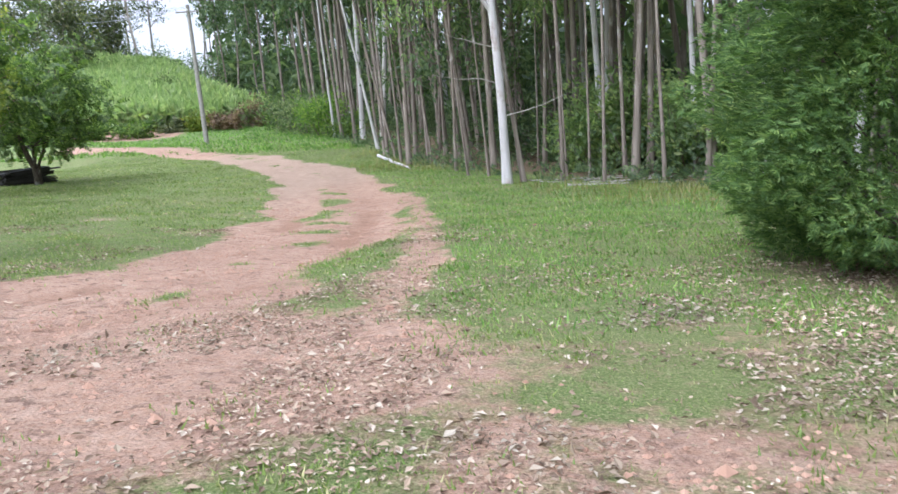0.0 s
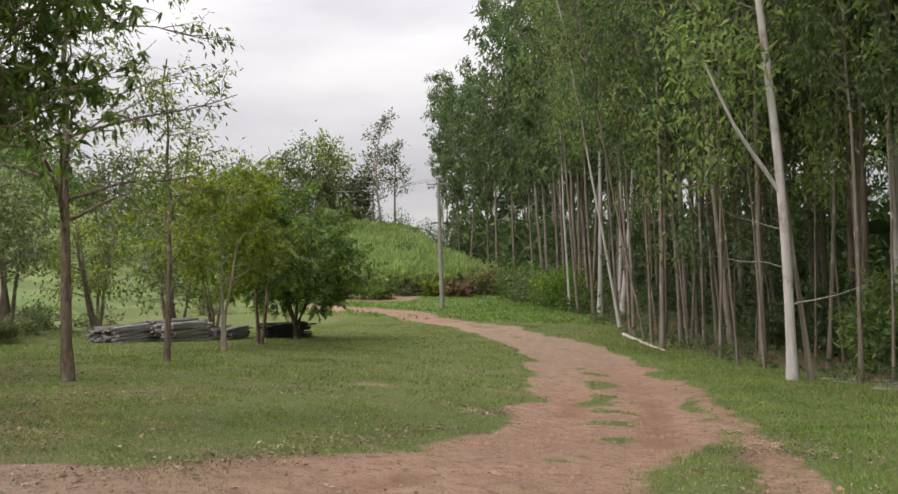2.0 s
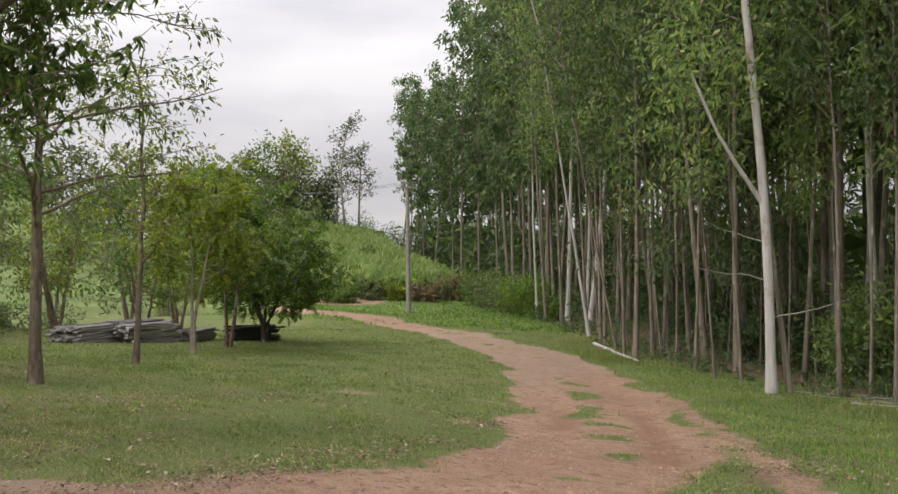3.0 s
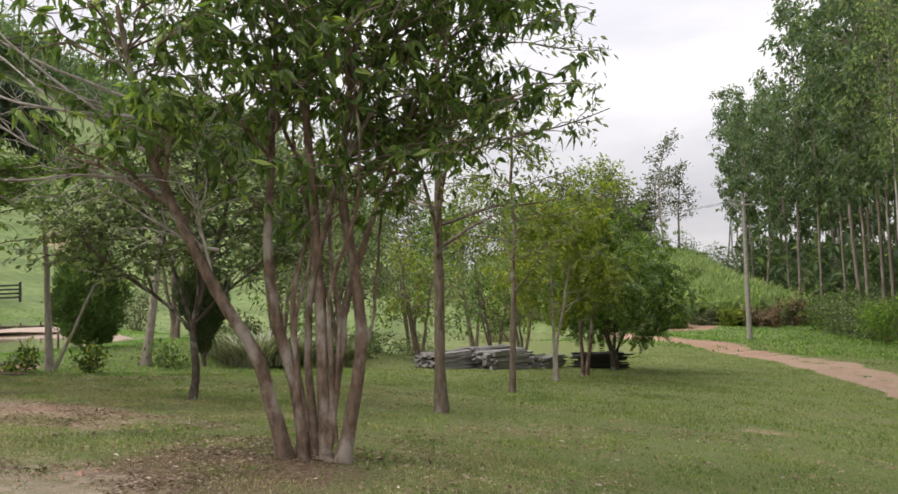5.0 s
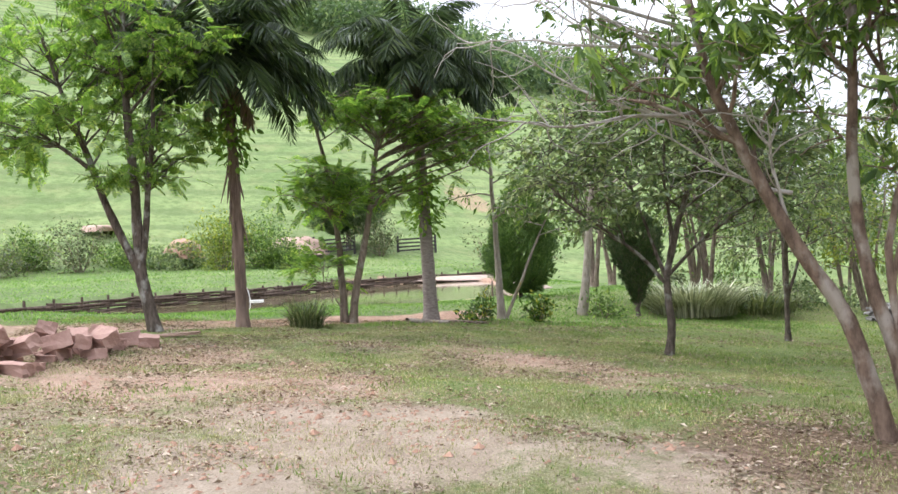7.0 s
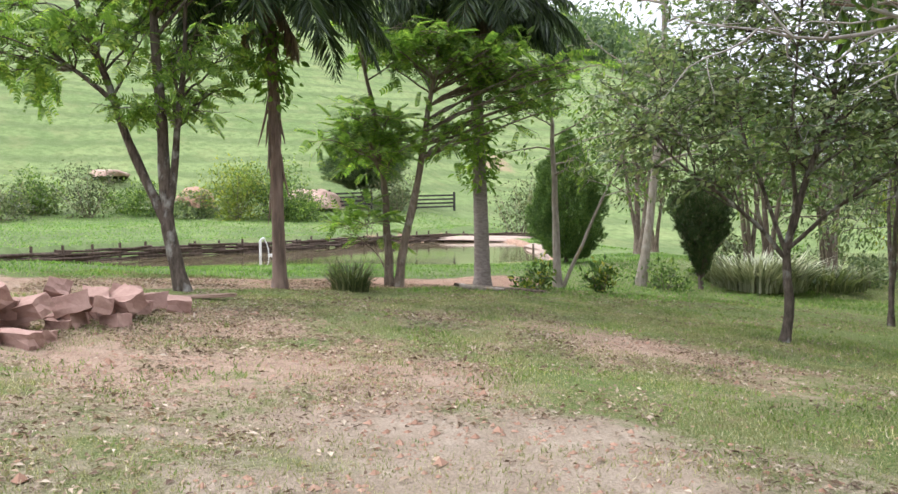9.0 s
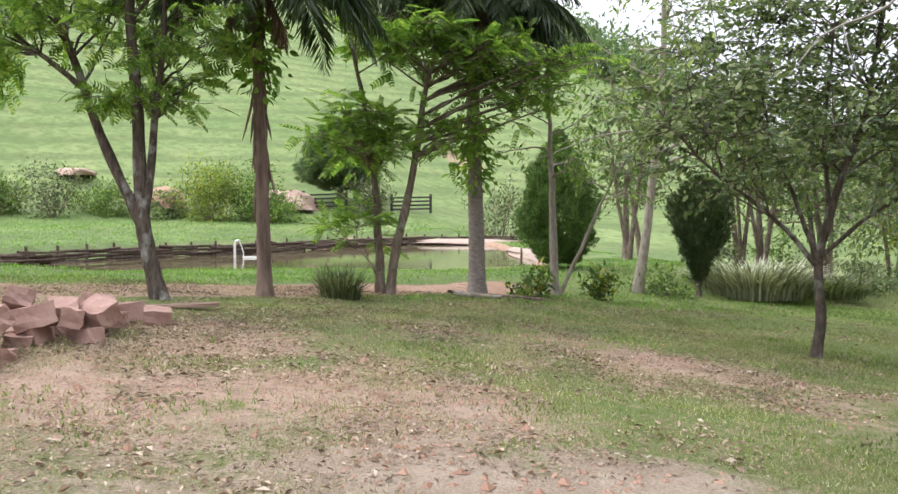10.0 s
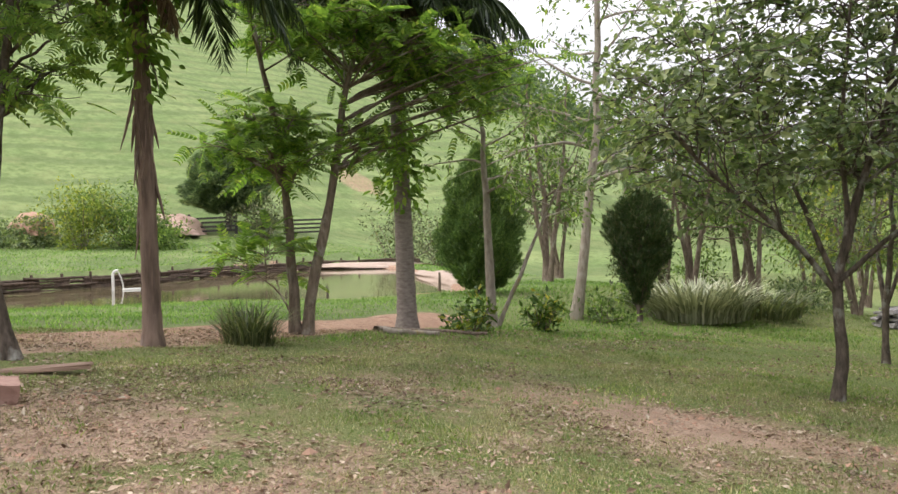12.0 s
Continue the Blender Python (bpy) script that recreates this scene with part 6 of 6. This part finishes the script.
def blades(name, n, box, seed, tall, wide, mat, words, want, far=None):
    """Grass blades over a stretch of ground, where want(x, y) says how thickly."""
    rng = np.random.default_rng(seed)
    x, y = rng.uniform(box[0], box[1], n), rng.uniform(box[2], box[3], n)
    keep = rng.uniform(size=n) < want(x, y)
    x, y = x[keep], y[keep]
    z = ground_z(x, y) - 0.01
    k = len(x)
    a, bend = rng.uniform(0, 6.283, k), rng.uniform(0, 6.283, k)
    clumpy = 0.45 + 1.1 * fractal(x, y, 0.7, seed, 3)
    h = tall * rng.uniform(0.4, 1.3, k) * clumpy
    w = wide * rng.uniform(0.7, 1.3, k)
    lean = h * rng.uniform(0.1, 0.9, k)
    p = np.stack([x, y, z], 1)
    side = np.stack([np.cos(a), np.sin(a), 0 * a], 1) * (w / 2)[:, None]
    out = np.stack([np.cos(bend), np.sin(bend), 0 * a], 1) * lean[:, None]
    up = np.array([[0, 0, 1.0]]) * h[:, None]
    if tall < 0.09:
        v = np.stack([p - side, p + side, p + out + up * 0.95], 1).reshape(-1, 3)
        f = (np.arange(k) * 3)[:, None] + np.array([[0, 1, 2]])
    else:
        v = np.stack([p - side, p + side, p + out * 0.35 + up * 0.6 + side * 0.8, p + out * 0.35 + up * 0.6 - side * 0.8, p + out + up * 0.95], 1).reshape(-1, 3)
        b = (np.arange(k) * 5)[:, None]
        f = np.concatenate([b + [[0, 1, 2]], b + [[0, 2, 3]], b + [[3, 2, 4]]])
    tagged(new(name, mesh_np(name, v, f, mat)), words, "grass", kind="stuff")


def turf(x, y):
    open_ = smooth(0.3, -0.8, forest_side(x, y))
    bare = np.clip(dirt_share(x, y) * 1.25, 0, 1)
    return np.clip((1 - bare) ** 1.5 * (0.25 + 1.1 * fractal(x, y, 1.3, 71, 3)) * open_ * (inside_distance(x, y, POND) > 0.1) * (inside_distance(x, y, POND2) > 0.1) * (1 - 0.7 * litter_share(x, y)), 0, 1)


blades("lawn_weeds", 240000, (-24, 2, -2.5, 11), 90, 0.05, 0.017, M_GRASS, "ragged tufts and low weeds in trodden earth", lambda x, y: np.clip(1.25 - dirt_share(x, y) * 1.3, 0, 1) * smooth(0.5, 0.68, fractal(x, y, 0.75, 86, 4)))
blades("dry_grass", 480000, (-24, -6.5, -2.5, 8), 89, 0.034, 0.010, M_GRASS_DRY, "thin dry grass over trodden earth", lambda x, y: np.clip(1.3 - dirt_share(x, y), 0, 1) * smooth(0.34, 0.6, fractal(x, y, 1.0, 84, 4)))
blades("lawn_grass", 420000, (-24, 3, -2.5, 15), 91, 0.034, 0.011, M_GRASS, "short patchy lawn grass", turf)
blades("lawn_grass", 170000, (-30, 0, 13, 46), 92, 0.06, 0.028, M_GRASS, "short lawn grass towards the track's bend", turf)
blades("lawn_tufts", 110000, (-20, -4.5, 4.5, 24), 95, 0.062, 0.014, M_GRASS, "taller uneven tufts in the lawn", lambda x, y: turf(x, y) * smooth(0.46, 0.64, fractal(x, y, 1.1, 88, 3)))
blades("verge_grass", 110000, (-14, 4, 5.5, 34), 93, 0.075, 0.018, M_GRASS_LUSH, "lush green verge between track and wood", lambda x, y: turf(x, y) * smooth(1.2, 2.6, line_distance(x, y, ROAD)[0]) * smooth(-13, -9, forest_side(x, y)) * (x > -6.5 - (y - 12) * 0.45))
blades("seeding_grass", 26000, (-14, 2, 12, 40), 94, 0.26, 0.016, M_GRASS_SEED, "tall seeding grass along the wood", lambda x, y: turf(x, y) * smooth(-4.5, -1.5, forest_side(x, y)) * smooth(0.45, 0.6, fractal(x, y, 2.5, 95, 2)))
blades("bank_grass", 60000, (-34, -21, -8, 16), 96, 0.065, 0.025, M_GRASS_LUSH, "bright grass strip between pond and lane", lambda x, y: (1 - dirt_share(x, y)) * (inside_distance(x, y, POND) > 0.15) * smooth(0.9, 1.4, line_distance(x, y, POND_ROAD)[0]) * (x < -22.5 + 0.0 * y))
blades("far_bank_grass", 70000, (-70, -35, -14, 25), 97, 0.08, 0.05, M_GRASS_LUSH, "bright grass on the pond's far bank", lambda x, y: (inside_distance(x, y, POND) > 0.4) * smooth(-36, -40, x) * 0.9)
blades("field_grass", 60000, (-60, -14, 42, 76), 98, 0.16, 0.06, M_GRASS_LUSH, "lush field grass beyond the track", lambda x, y: turf(x, y) * 0.8)


def fallen_leaves():
    rng = np.random.default_rng(99)
    n = 420000
    x, y = rng.uniform(-24, 3.5, n), rng.uniform(-2.5, 13, n)
    want = 0.26 + 0.85 * litter_share(x, y) + 0.4 * smooth(0.2, 0.5, dirt_share(x, y)) * (x < -7) + 0.35 * smooth(5.5, 2, np.hypot(x + 0.5, y - 4))
    want = want * (0.08 + 1.9 * smooth(0.38, 0.66, fractal(x, y, 0.9, 77, 4))) * (1 - 0.75 * smooth(1.8, 1.2, line_distance(x, y, ROAD)[0]) * (x > -8))
    keep = rng.uniform(size=n) < want * 0.5
    x, y = x[keep], y[keep]
    pts = np.stack([x, y, ground_z(x, y) + rng.uniform(0.004, 0.03, len(x))], 1)
    ways = rng.normal(size=pts.shape) * [1, 1, 0.22]
    me = leaves_mesh("fallen_leaves", pts, ways, rng.choice([0.025, 0.04, 0.055, 0.08], len(x), p=[0.44, 0.36, 0.16, 0.04]), (LEAF_T[0] * [1, 1.25, 2.0], LEAF_T[1]), M_LITTER, rng, 0.35)
    tagged(new("fallen_leaves", me), "dry brown fallen leaves on the ground", "leaf litter", kind="stuff")


fallen_leaves()


def clods():
    """Small lumps of earth and pebbles on the track and the bare ground."""
    rng = np.random.default_rng(101)
    n = 170000
    x, y = rng.uniform(-22, 3.5, n), rng.uniform(-2.5, 24, n)
    keep = rng.uniform(size=n) < 0.5 * smooth(0.3, 0.7, dirt_share(x, y)) * smooth(0.45, 0.7, fractal(x, y, 0.8, 103, 3)) + 0.01
    x, y = x[keep], y[keep]
    k = len(x)
    s = rng.uniform(0.006, 0.024, k) * np.where(rng.uniform(size=k) < 0.06, 2.0, 1.0)
    c = np.stack([x, y, ground_z(x, y)], 1)
    octa = np.array([(1, 0, 0.1), (0, 1, 0.1), (-1, 0, 0.1), (0, -1, 0.1), (0, 0, 0.75), (0, 0, -0.4)])
    v = c[:, None] + s[:, None, None] * (octa[None] * rng.uniform(0.6, 1.4, (k, 6, 1)))
    tf = np.array([(0, 1, 4), (1, 2, 4), (2, 3, 4), (3, 0, 4)])
    f = tf[None] + (np.arange(k) * 6)[:, None, None]
    tagged(new("earth_clods", mesh_np("earth_clods", v.reshape(-1, 3), f.reshape(-1, 3), M_EARTH)), "small clods of reddish earth on the track", "earth clods", kind="stuff")


clods()
